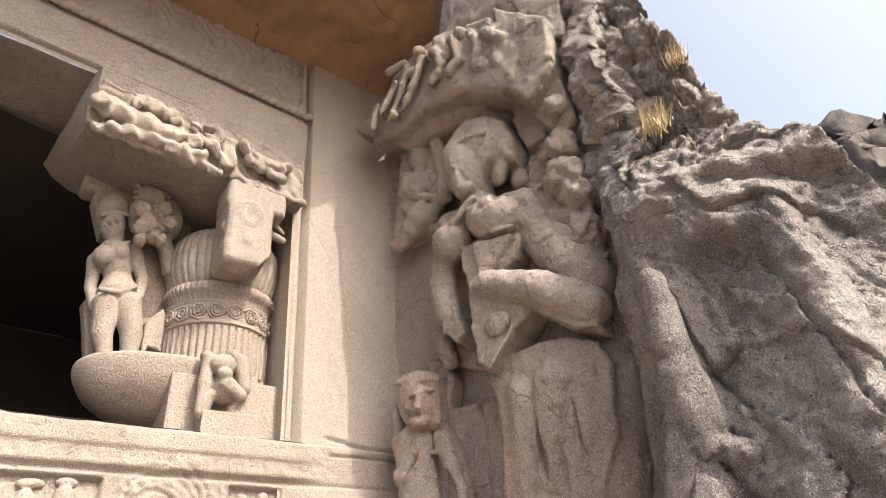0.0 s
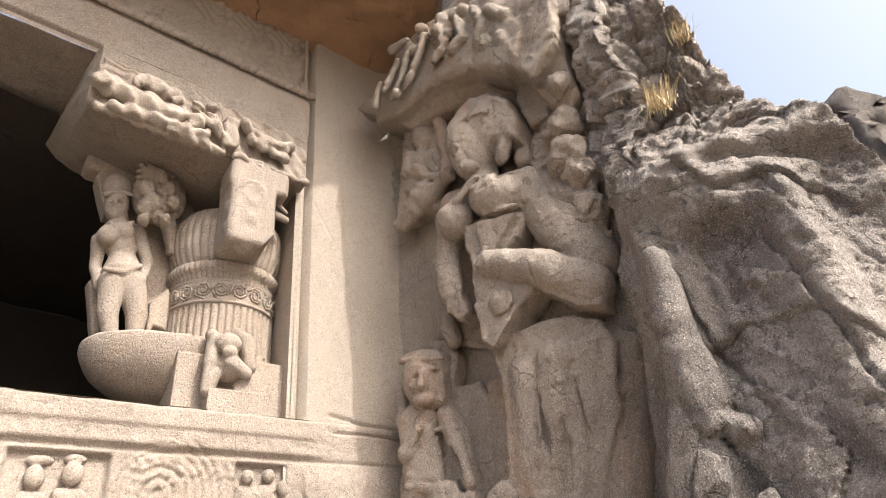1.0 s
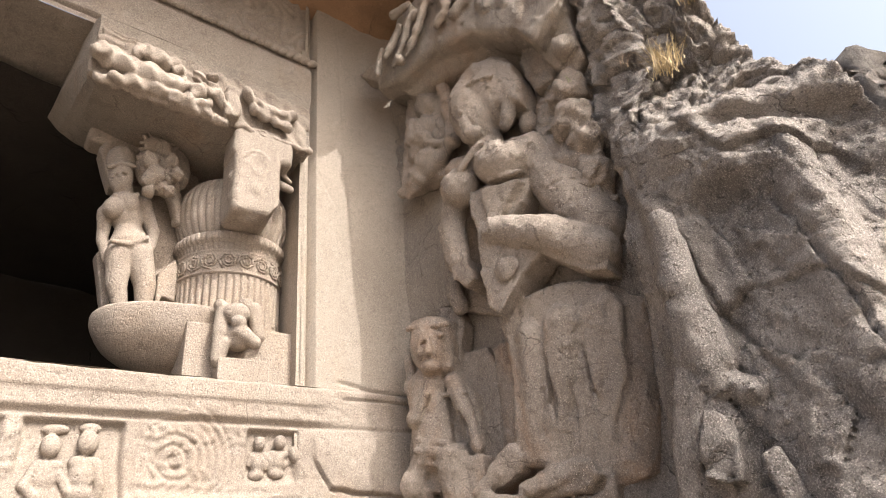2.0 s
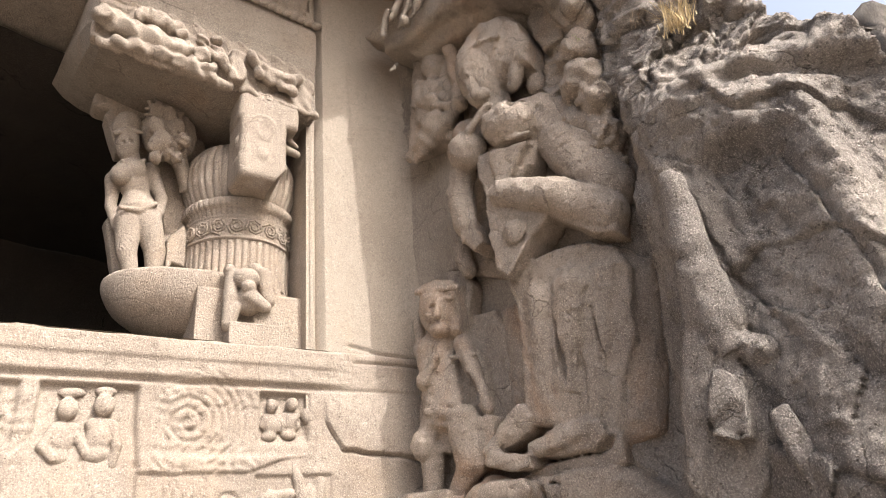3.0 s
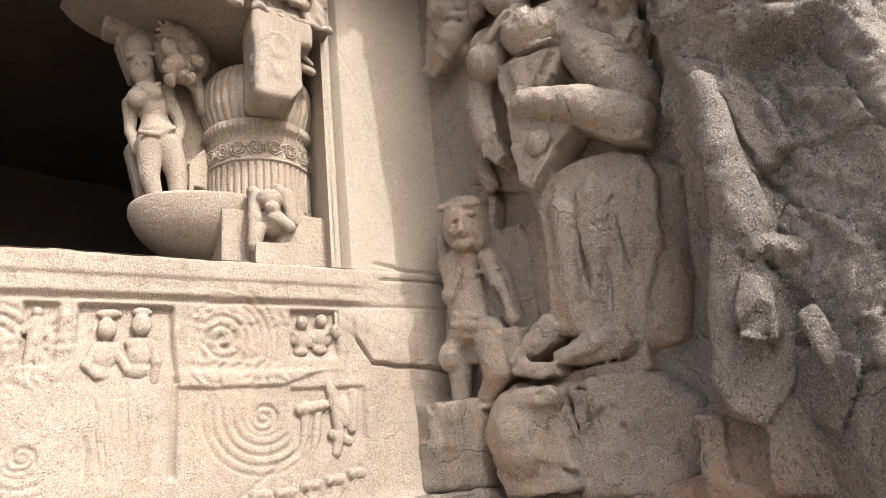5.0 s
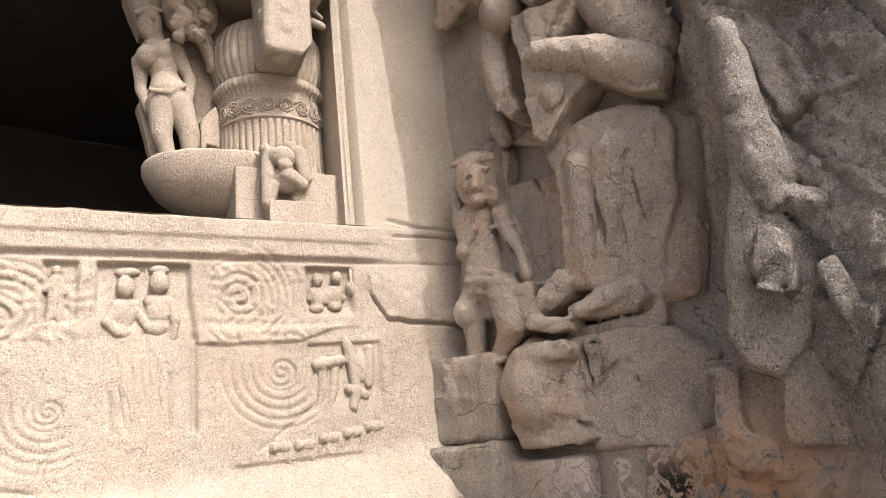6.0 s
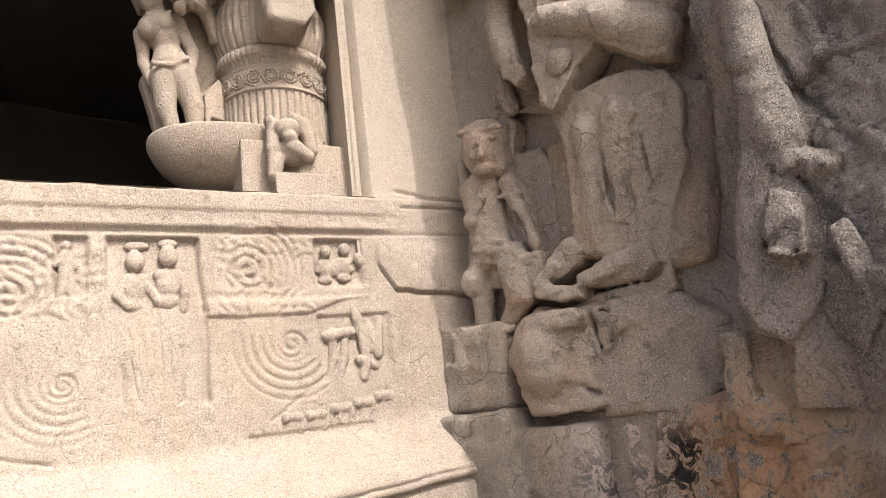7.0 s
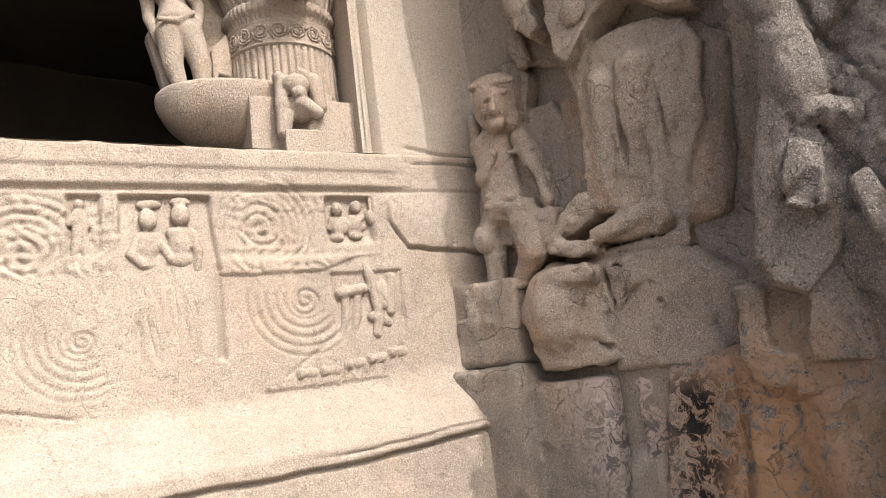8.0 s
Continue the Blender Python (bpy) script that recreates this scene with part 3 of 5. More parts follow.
# ---- side wall, cliff and bluff in one weathered sheet ----
PLAN = ((1.42, 2.96), (1.93, 2.3), (2.10, 1.35), (2.06, 0.95), (1.78, 0.50), (1.95, 0.06), (2.25, -0.35), (2.8, -1.2), (3.9, -3.0), (5.0, -5.0))
pl = np.array(PLAN)
cum = np.concatenate([[0], np.cumsum(np.hypot(*(pl[1:] - pl[:-1]).T))])
cum += 0.915 - cum[1]
us = np.concatenate([np.arange(cum[0], 1.9, 0.02), np.arange(1.9, 4.5, 0.0125), np.arange(4.5, cum[-1], 0.08)])
px, py = np.interp(us, cum, pl[:, 0]), np.interp(us, cum, pl[:, 1])
dense = np.arange(cum[0], cum[-1], 0.02)
kern = np.hanning(13)
kern /= kern.sum()
smooth_line = lambda c: np.interp(us, dense, np.convolve(np.pad(np.interp(dense, cum, c), 6, mode="edge"), kern, "valid"))
px, py = smooth_line(pl[:, 0]), smooth_line(pl[:, 1])
tx, ty = np.gradient(px, us), np.gradient(py, us)
tl = np.hypot(tx, ty)
nx, ny = ty / tl, -tx / tl
u, v = np.meshgrid(us, np.concatenate([np.arange(-0.1, 0.9, 0.03), np.arange(0.9, 5.6, 0.0125), np.arange(5.6, 8.6, 0.03)]), indexing="ij")
# height at which the rock turns back from upright
top = np.interp(us, (-0.2, 1.6, 2.2, 2.7, 2.95, 3.1, 3.3, 3.5, 3.7, 3.9, 4.1, 5, 8), (9.0, 9.0, 7.7, 6.9, 6.3, 5.85, 5.3, 4.55, 3.88, 3.36, 2.92, 2.6, 2.3))[:, None]
over = np.maximum(v - top - 0.45, 0)
back_off = 2.6 * np.clip(v - top, 0, 0.45) + 0.6 * over
n = 0 * u
n -= 0.35 * sm(3.55, 4.3, v) * sm(2.5, 3.0, u)
n += 0.09 * sm(0.55, 0.9, u) * sm(2.15, 1.95, u) * sm(1.5, 1.9, v) - 0.03 * sm(0.9, 0.6, u)
n += 0.24 * np.maximum(3.2 - v, 0) * sm(2.85, 3.4, u)
# recess behind the statue, plinth and base course below
n += 0.26 * sm(1.30, 1.22, v) * sm(2.7, 2.2, u) + 0.12 * sm(1.95, 1.85, v) * sm(0.75, 0.55, u) + 0.06 * sm(0.75, 0.62, v) * sm(2.9, 2.0, u)
n += 0.10 * sm(2.35, 2.2, v) * sm(0.8, 0.1, u) * 0.5
# dark cleft between the statue and the spur
n -= 0.16 * np.exp(-((u - 2.28 - 0.12 * (v - 2.8)) / 0.14) ** 2) * sm(1.6, 2.0, v) * sm(4.1, 3.7, v)
# hollow face right of the spur, under a jutting brow
n -= 0.07 * sm(2.98, 3.08, u) * sm(3.42, 3.30, u) * sm(3.35, 3.0, v) * sm(1.4, 2.2, v)
n += 0.10 * np.exp(-((u - 3.50) / 0.10) ** 2) * sm(3.4, 3.0, v) * sm(1.2, 2.2, v)
# brow shelves
lump = fbm(u, v, u * 0, 1.9, 3, 71)
n += 0.12 * sm(3.0, 3.2, v) * sm(3.75, 3.5, v) * sm(2.8, 3.1, u) * (0.6 + lump)
n -= 0.10 * np.exp(-((v - 3.42 + 0.25 * (u - 3.5)) / 0.06) ** 2) * sm(3.15, 3.3, u) * sm(3.9, 3.7, u)
n += 0.10 * sm(1.12, 1.0, v) * sm(2.2, 2.7, u)
# cracks
for u0, v0, u1, v1, deep in ((2.93, 2.9, 3.02, 2.5, 0.03), (3.02, 2.5, 3.2, 2.15, 0.02), (3.36, 3.0, 3.48, 2.2, 0.05), (3.25, 2.75, 3.30, 2.6, 0.03), (3.48, 2.2, 3.60, 1.7, 0.03), (2.35, 3.6, 2.30, 2.7, 0.02), (2.60, 3.0, 2.52, 2.4, 0.03), (3.6, 2.9, 3.75, 2.7, 0.02)):
    d_, t_ = seg(u + 0.02 * fbm(u, v, u * 0, 6, 3, 81), v, u0, v0, u1, v1)
    n -= deep * np.exp(-(d_ / 0.012) ** 2)
# roughness: calm on the dressed wall, craggy on the cliff
crag = sm(2.0, 2.5, u) * (0.50 + 0.50 * sm(3.2, 3.9, v)) + sm(4.4, 5.2, v) * (1 - sm(2.0, 2.5, u)) * 0.7
X3, Y3 = px[:, None] + 0 * u, py[:, None] + 0 * u
n += (0.03 + 0.09 * crag) * fbm(X3, Y3, v, 1.6, 4, 91) + 0.03 * (0.15 + crag) * fbm(X3, Y3, v, 7, 5, 95, 0.6)
n += 0.030 * crag * fbm(X3, Y3, v * 0.7, 4, 5, 97, 0.55, True)
bh, gap = facets(X3 + 0.06 * fbm(X3, Y3, v, 4, 2, 111), Y3, v * 0.8, 3.6, 113)
high = sm(3.6, 4.0, v) * sm(1.8, 2.3, u)
n += (0.10 * crag + 0.34 * high) * bh - 0.03 * high * sm(0.12, 0.0, gap)
bh, gap = facets(X3, Y3 + 0.03 * fbm(X3, Y3, v, 9, 2, 117), v, 10, 119)
n += (0.16 * crag + 0.34 * high) * bh - 0.010 * high * sm(0.12, 0.0, gap)
n += (0.004 + 0.010 * crag) * fbm(X3, Y3, v, 26, 3, 121, 0.6) + 0.016 * sm(2.0, 2.4, u) * fbm(X3, Y3, v, 11, 4, 131, 0.6, True)
# slanting splits down the face
run, across = u * 0.45 - v * 0.9, u * 0.9 + v * 0.45
grain_ = fbm(across * 2.6, run * 0.55, u * 0, 2.2, 5, 151, 0.6, True)
n += 0.035 * sm(2.35, 2.7, u) * sm(3.7, 3.2, v) * (grain_ - 0.3) - 0.018 * sm(0.62, 0.85, grain_) * sm(2.35, 2.7, u) * sm(3.9, 3.4, v)
bh, gap = facets(across * 1.5 + 0.05 * fbm(u, v, u * 0, 5, 2, 161), run * 0.7, u * 0, 3.0, 163)
n += 0.13 * sm(2.4, 2.8, u) * sm(4.0, 3.5, v) * bh - 0.012 * sm(0.06, 0.0, gap) * sm(2.4, 2.8, u)
ledge = fbm(X3, Y3, v * 2.2, 2.2, 3, 141)
n += 0.05 * sm(2.9, 3.1, u) * sm(2.9, 3.2, v) * (np.round(ledge * 4) / 4 + 0.4 * ledge)
X3, Y3 = px[:, None] + nx[:, None] * n + 0.76 * back_off, py[:, None] + ny[:, None] * n + 0.65 * back_off
side = sheet("wall_side", X3, Y3, v - 2.0 * over, WALL)
side.data.transform(FAR)
side.data.materials.append(ROCK)
rocky = (sm(1.9, 2.3, u - 0.18 * fbm(u, v, u * 0, 2.5, 4, 100) + 0.12 * (3.0 - v)) + sm(6.3, 6.9, v)) > 0.5
side.data.polygons.foreach_set("material_index", rocky[:-1, :-1].astype(int).reshape(-1))
tagged(side, "weathered dark side wall of the court rising into a craggy bluff", "rock wall", kind="structure")

course = Carving(0.03)
course.block(-0.278, 0.741, -0.260, 0.931, 0.469, 0.280, 0)
course.block(-0.242, 1.091, -0.240, 0.857, 0.121, 0.240, 0)
course.block(0.643, 0.798, -0.200, 0.481, 0.361, 0.300, 0)
course.block(-0.760, 0.819, 0.060, 0.319, 0.465, 0.260, 0)
course.block(-0.445, 0.753, 0.000, 0.522, 0.418, 0.220, 0)
tagged(course.build("base_course", STAINED, 0.022, ON_SIDE, 0.010, back=-0.5, seed=31, fine=6, chips=9), "stained rock base course under the statues", "rock base", kind="structure")
spur = Carving(0.02)
spur.soft = 0.03
spur.limb(1.345, 2.980, 0.63, 0.064, 1.344, 2.641, 0.61, 0.092)
spur.limb(1.344, 2.641, 0.61, 0.092, 1.352, 2.293, 0.55, 0.126)
spur.soft = 0.012
spur.plate(((1.28, 3.07), (1.35, 3.09), (1.40, 3.02), (1.43, 2.68), (1.46, 2.27), (1.32, 2.16), (1.25, 2.24), (1.25, 2.49), (1.26, 2.81)), 0.57, 0.6, 0.04, -0.1, 0)
spur.plate(((1.35, 2.23), (1.50, 2.20), (1.59, 2.04), (1.54, 1.89), (1.46, 1.83), (1.41, 1.99), (1.35, 2.08)), 0.59, 0.6, 0.03, -0.2, 0.2)
spur.ball(1.478, 2.125, 0.55, 0.097, 0.071, 0.10)
spur.plate(((1.30, 2.07), (1.43, 2.03), (1.39, 1.77), (1.23, 1.79)), 0.69, 0.5, 0.008, -0.1, 0)
spur.plate(((1.41, 2.05), (1.45, 1.97), (1.40, 1.80), (1.37, 1.78)), 0.61, 0.4, 0.01, -0.4, 0)
spur.plate(((1.23, 2.34), (1.33, 2.18), (1.21, 1.79), (1.11, 1.52), (1.07, 1.62), (1.13, 1.95)), 0.63, 0.6, 0.03, 0.2, 0)
spur.plate(((1.20, 1.80), (1.45, 1.80), (1.43, 1.66), (1.24, 1.44), (1.11, 1.52)), 0.59, 0.6, 0.01, -0.12, 0.05)
spur.plate(((1.48, 1.85), (1.55, 1.87), (1.63, 1.64), (1.76, 1.25), (1.72, 1.12), (1.59, 1.12), (1.56, 1.49)), 0.69, 0.6, 0.012, -0.25, 0)
spur.plate(((1.52, 1.89), (1.94, 1.86), (1.75, 1.25), (1.62, 1.65)), 0.57, 0.6, 0.02, 0, 0)
spur.plate(((1.31, 1.83), (1.50, 1.84), (1.58, 1.42), (1.46, 1.02), (1.08, 1.03)), 0.47, 0.5, 0.03, 0, 0)
spur.plate(((0.91, 1.54), (1.06, 1.52), (1.02, 1.21), (0.91, 1.24), (0.92, 1.40)), 0.51, 0.5, 0.01, 0.1, 0)
spur.plate(((0.89, 1.55), (0.98, 1.56), (1.06, 1.54), (1.04, 1.52)), 0.45, 0.4, 0.01, 0, 0)
spur.plate(((1.08, 1.67), (1.39, 1.63), (1.35, 1.15), (0.88, 1.20), (1.04, 1.53)), 0.45, 0.5, 0.02, 0, 0)
spur.plate(((1.23, 1.57), (1.40, 1.62), (1.60, 1.31), (1.57, 1.14), (1.19, 1.18)), 0.53, 0.5, 0.02, -0.1, 0)
spur.plate(((0.90, 1.23), (1.02, 1.26), (1.20, 1.17), (1.56, 1.14), (1.54, 1.04), (0.92, 1.08)), 0.49, 0.5, 0.025, 0, 0.25)
spur.plate(((0.86, 1.12), (1.52, 1.02), (1.39, 0.37), (0.75, 0.30)), 0.37, 0.5, 0.03, 0, 0)
spur.plate(((0.42, 1.19), (0.84, 1.18), (0.69, 0.24), (0.23, 0.20)), 0.19, 0.5, 0.03, 0, 0)
spur.cut(1.321, 1.788, 0.69, 0.081, 0.004, 0.06, 4)
spur.cut(1.507, 1.890, 0.59, 0.004, 0.151, 0.06, 25)
spur.plate(((1.22, 2.36), (1.55, 2.15), (1.52, 1.87), (1.42, 1.66), (1.23, 1.43), (1.09, 1.50), (1.06, 1.72)), 0.56, 0.6, 0.03, 0.05, 0)
spur.plate(((1.31, 2.15), (1.43, 2.09), (1.46, 1.97), (1.39, 1.96), (1.27, 2.02)), 0.62, 0.5, 0.02, 0, 0)
spur_rock = spur.build("rock_spur", ROCK, 0.015, ON_SIDE, 0.009, back=-0.1, seed=21, fine=12, chips=8)
tagged(spur_rock, "dark weathered rock spur with a finger-shaped ridge and upright slab", "rock", kind="structure")

bm = bmesh.new()
bmesh.ops.create_icosphere(bm, subdivisions=5, radius=1)
for v_ in bm.verts:
    c = v_.co.copy()
    v_.co = Vector((c.x * 1.5, c.y * 1.5, c.z * 3.2)) + noise.noise_vector(c * 2.2) * 0.5 + noise.noise_vector(c * 7) * 0.3 + noise.noise_vector(c * 19) * 0.12
far_rock = bm_object("far_rock", bm, DARK_ROCK, None, True)
far_rock.location = (8.86, 1.15, 4.55)
tagged(far_rock, "dark crag standing behind the bluff", "rock", kind="structure")

# ---- things ----
def finish(ob, label, category, group=""):
    return tagged(ob, label, category, group)


figure = Carving(0.02)
figure.soft = 0.02
figure.plate(((0.01, 4.86), (0.09, 4.99), (0.23, 5.05), (0.41, 4.97), (0.53, 4.84), (0.57, 4.66), (0.55, 4.47), (0.30, 4.57), (0.11, 4.59)), 0.25, 0.4, 0.05, 0, 0)
figure.ball(0.120, 4.657, 0.14, 0.176, 0.314, 0.19, 8)
figure.ball(0.303, 4.774, 0.08, 0.219, 0.317, 0.21)
figure.limb(0.489, 4.621, 0.20, 0.054, 0.390, 4.391, 0.18, 0.049)
figure.ball(0.488, 4.614, 0.02, 0.090, 0.182, 0.12)
figure.ball(0.499, 4.410, 0.02, 0.079, 0.097, 0.10)
figure.soft = 0.008
figure.limb(0.050, 4.783, 0.30, 0.017, 0.265, 4.805, 0.30, 0.017)
figure.limb(0.265, 4.805, 0.30, 0.017, 0.389, 4.753, 0.30, 0.017)
figure.limb(0.088, 4.657, 0.29, 0.038, 0.124, 4.428, 0.29, 0.045)
figure.ball(0.141, 4.375, 0.25, 0.084, 0.059, 0.08)
figure.cut(0.088, 4.534, 0.33, 0.034, 0.035, 0.03)
figure.cut(0.261, 4.466, 0.34, 0.037, 0.029, 0.03)
figure.cut(0.413, 4.235, 0.32, 0.056, 0.120, 0.16)
figure.cut(0.228, 4.930, 0.30, 0.068, 0.016, 0.05, 20)
figure.cut(0.417, 4.815, 0.30, 0.009, 0.010, 0.05)
figure.soft = 0.02
figure.limb(0.156, 4.430, 0.08, 0.127, 0.165, 4.243, 0.10, 0.132)
figure.limb(-0.090, 4.251, 0.08, 0.119, 0.507, 4.149, 0.06, 0.136)
figure.ball(0.475, 4.078, 0.04, 0.186, 0.189, 0.16)
figure.soft = 0.01
figure.ball(0.312, 4.080, 0.20, 0.205, 0.163, 0.16, -10)
figure.ball(-0.039, 4.037, 0.20, 0.142, 0.149, 0.13, 10)
figure.limb(0.220, 4.241, 0.29, 0.028, 0.041, 4.111, 0.29, 0.028)
figure.limb(0.069, 4.233, 0.24, 0.016, 0.219, 4.112, 0.24, 0.016)
figure.limb(0.219, 4.112, 0.24, 0.016, 0.441, 4.169, 0.24, 0.016)
figure.limb(0.230, 3.944, 0.26, 0.015, 0.480, 3.904, 0.26, 0.015)
figure.plate(((0.04, 3.94), (0.20, 3.99), (0.48, 3.91), (0.41, 3.74), (0.29, 3.65), (0.20, 3.60), (0.07, 3.61), (0.04, 3.76)), 0.2, 0.4, 0.03, -0.2, 0)
figure.plate(((0.15, 3.91), (0.44, 3.87), (0.25, 3.64), (0.17, 3.61)), 0.25, 0.3, 0.02, -0.1, 0.1)
figure.plate(((0.10, 3.63), (0.42, 3.59), (0.55, 3.45), (0.49, 3.29), (0.37, 3.19), (0.18, 2.97), (0.11, 3.04), (0.09, 3.29)), 0.26, 0.3, 0.025, -0.15, 0)
figure.limb(0.370, 3.174, 0.28, 0.017, 0.196, 2.971, 0.30, 0.014)
figure.ball(0.280, 3.251, 0.28, 0.087, 0.082, 0.03)
figure.limb(0.232, 3.544, 0.26, 0.096, 0.558, 3.409, 0.24, 0.113)
figure.limb(0.559, 3.413, 0.21, 0.121, 0.809, 3.233, 0.10, 0.147)
figure.plate(((0.53, 3.57), (0.75, 3.44), (0.90, 3.26), (0.88, 3.06), (0.75, 3.09), (0.47, 3.32)), 0.2, 0.25, 0.02, -0.15, 0)
figure.ball(0.777, 3.240, 0.06, 0.148, 0.151, 0.17)
figure.limb(0.508, 4.083, 0.00, 0.169, 0.668, 3.749, 0.02, 0.175)
figure.limb(0.668, 3.749, 0.02, 0.175, 0.837, 3.432, 0.02, 0.174)
figure.plate(((0.73, 3.88), (0.91, 3.73), (0.95, 3.46), (0.90, 3.29), (0.75, 3.46), (0.64, 3.72)), 0.12, 0.3, 0.03, 0, 0.2)
figure.limb(-0.113, 4.050, 0.12, 0.099, -0.198, 3.798, 0.12, 0.093)
figure.limb(-0.198, 3.798, 0.12, 0.097, -0.161, 3.509, 0.13, 0.090)
figure.plate(((-0.21, 3.57), (-0.04, 3.50), (-0.01, 3.31), (-0.09, 3.28), (-0.18, 3.36)), 0.2, 0.25, 0.015, 0, 0)
figure.limb(-0.314, 3.424, 0.00, 0.061, -0.273, 3.248, 0.00, 0.059)
figure.cut(-0.037, 3.606, 0.08, 0.036, 0.222, 0.30)
figure.soft = 0.012
figure.plate(((0.09, 3.01), (0.27, 3.09), (0.46, 3.12), (0.66, 3.10), (0.81, 3.02), (0.87, 2.88), (0.81, 2.46), (0.70, 2.23), (0.62, 2.00), (0.42, 2.01), (0.13, 2.10), (0.10, 2.24), (0.13, 2.59), (0.14, 2.81)), 0.12, 0.4, 0.03, -0.1, 0.02)
figure.soft = 0.03
figure.limb(0.290, 2.833, 0.12, 0.091, 0.214, 2.149, 0.09, 0.068)
figure.limb(0.517, 2.840, 0.08, 0.139, 0.321, 2.096, 0.06, 0.088)
figure.limb(0.693, 2.868, 0.02, 0.118, 0.481, 2.098, 0.03, 0.100)
figure.soft = 0.012
figure.cut(0.383, 2.483, 0.20, 0.021, 0.244, 0.09, 2)
figure.cut(0.490, 2.308, 0.17, 0.017, 0.194, 0.07, -3)
figure.cut(0.226, 2.470, 0.22, 0.007, 0.298, 0.03, 4)
figure.cut(0.622, 2.443, 0.14, 0.013, 0.252, 0.05, 3)
figure.plate(((0.46, 2.17), (0.73, 2.29), (0.80, 2.10), (0.77, 1.95), (0.47, 1.88)), 0.0, 0.3, 0.03, 0, 0)
figure.limb(0.070, 2.170, 0.12, 0.062, -0.039, 2.095, 0.14, 0.059)
figure.plate(((0.06, 2.22), (0.15, 2.15), (0.11, 2.06), (-0.13, 1.96), (-0.20, 1.99), (-0.13, 2.06)), 0.17, 0.3, 0.02, 0, 0.1)
figure.limb(-0.028, 2.085, 0.16, 0.048, -0.156, 1.985, 0.20, 0.031)
figure.ball(-0.094, 1.967, 0.20, 0.035, 0.023, 0.05)
figure.plate(((0.08, 2.00), (0.35, 2.08), (0.55, 2.05), (0.58, 1.97), (0.48, 1.90), (0.21, 1.90), (0.08, 1.93)), 0.16, 0.3, 0.025, 0, 0.12)
figure.limb(0.465, 2.031, 0.10, 0.066, 0.182, 1.951, 0.20, 0.046)
figure.plate(((-0.17, 1.94), (-0.12, 1.97), (0.13, 1.93), (0.14, 1.85), (-0.01, 1.86), (-0.15, 1.90)), 0.25, 0.4, 0.02, 0, 0)
figure.plate(((0.04, 1.88), (0.52, 1.89), (0.63, 1.97), (0.63, 1.81), (0.04, 1.78)), 0.1, 0.4, 0.02, 0, 0)
figure.soft = 0.03
figure.plate(((-0.12, 2.93), (0.14, 3.00), (0.90, 3.11), (0.96, 2.72), (0.78, 1.95), (0.48, 1.85), (-0.13, 1.95)), -0.04, 0.3, 0.1, 0, 0)
figure.plate(((-0.48, 3.34), (-0.35, 4.36), (-0.02, 4.53), (1.01, 4.16), (0.89, 3.06), (0.53, 3.03), (-0.01, 3.11)), -0.08, 0.3, 0.03, 0, 0)
figure.plate(((0.70, 3.02), (0.82, 3.04), (1.03, 2.92), (0.82, 1.96), (0.49, 1.87)), 0.03, 0.3, 0.12, -0.3, 0)
finish(figure.build("statue", STATUE, 0.0115, ON_SIDE, 0.006, seed=1, chips=18), "colossal worn stone statue with a broken arm against the wall", "statue")
plinth = Carving(0.02)
plinth.soft = 0.015
plinth.plate(((-0.24, 1.77), (-0.16, 1.82), (0.10, 1.81), (0.15, 1.75), (0.11, 1.68), (-0.24, 1.73)), 0.3, 0.5, 0.03, 0, 0)
plinth.soft = 0.04
plinth.ball(-0.208, 1.572, 0.08, 0.243, 0.295, 0.25)
plinth.plate(((-0.29, 1.76), (0.08, 1.73), (0.10, 1.50), (0.14, 1.33), (0.04, 1.37), (-0.30, 1.42), (-0.36, 1.56)), 0.22, 0.5, 0.05, 0, 0)
plinth.soft = 0.015
plinth.plate(((0.02, 1.83), (0.60, 1.82), (0.56, 1.61), (0.45, 1.45), (0.27, 1.33), (0.13, 1.28), (-0.01, 1.38), (-0.04, 1.52)), 0.14, 0.5, 0.04, -0.06, 0)
plinth.plate(((0.06, 1.80), (0.31, 1.81), (0.34, 1.65), (0.21, 1.55), (0.07, 1.50)), 0.18, 0.4, 0.02, 0, 0)
plinth.plate(((-0.39, 1.38), (-0.32, 1.40), (0.02, 1.37), (0.18, 1.26), (0.04, 1.23), (-0.35, 1.23)), 0.2, 0.5, 0.03, 0, 0)
plinth.plate(((0.13, 1.19), (0.26, 1.33), (0.47, 1.44), (0.73, 1.39), (0.73, 1.16)), 0.14, 0.5, 0.06, 0, -0.25)
plinth.limb(0.378, 1.331, 0.03, 0.072, 0.733, 1.290, 0.03, 0.064)
plinth.plate(((0.09, 1.19), (0.74, 1.16), (0.86, 1.62), (0.55, 1.86), (0.35, 1.65)), 0.12, 0.5, 0.08, -0.1, 0)
plinth.cut(0.147, 1.683, 0.20, 0.007, 0.143, 0.07, 8)
plinth.cut(0.244, 1.604, 0.20, 0.007, 0.103, 0.07, -25)
plinth.cut(0.222, 1.766, 0.20, 0.067, 0.006, 0.07, -15)
plinth.cut(0.404, 1.578, 0.20, 0.006, 0.118, 0.07, 20)
plinth.cut(-0.101, 1.393, 0.26, 0.184, 0.005, 0.07)
plinth.cut(0.136, 1.311, 0.26, 0.094, 0.006, 0.07, -28)
finish(plinth.build("statue_plinth", STATUE, 0.016, ON_SIDE, 0.009, seed=2, fine=9, chips=11), "rounded cracked stone plinth under the large statue", "plinth")
step_block = Carving(0.02)
step_block.block(-0.848, 1.555, -0.020, 0.376, 0.276, 0.220, 0)
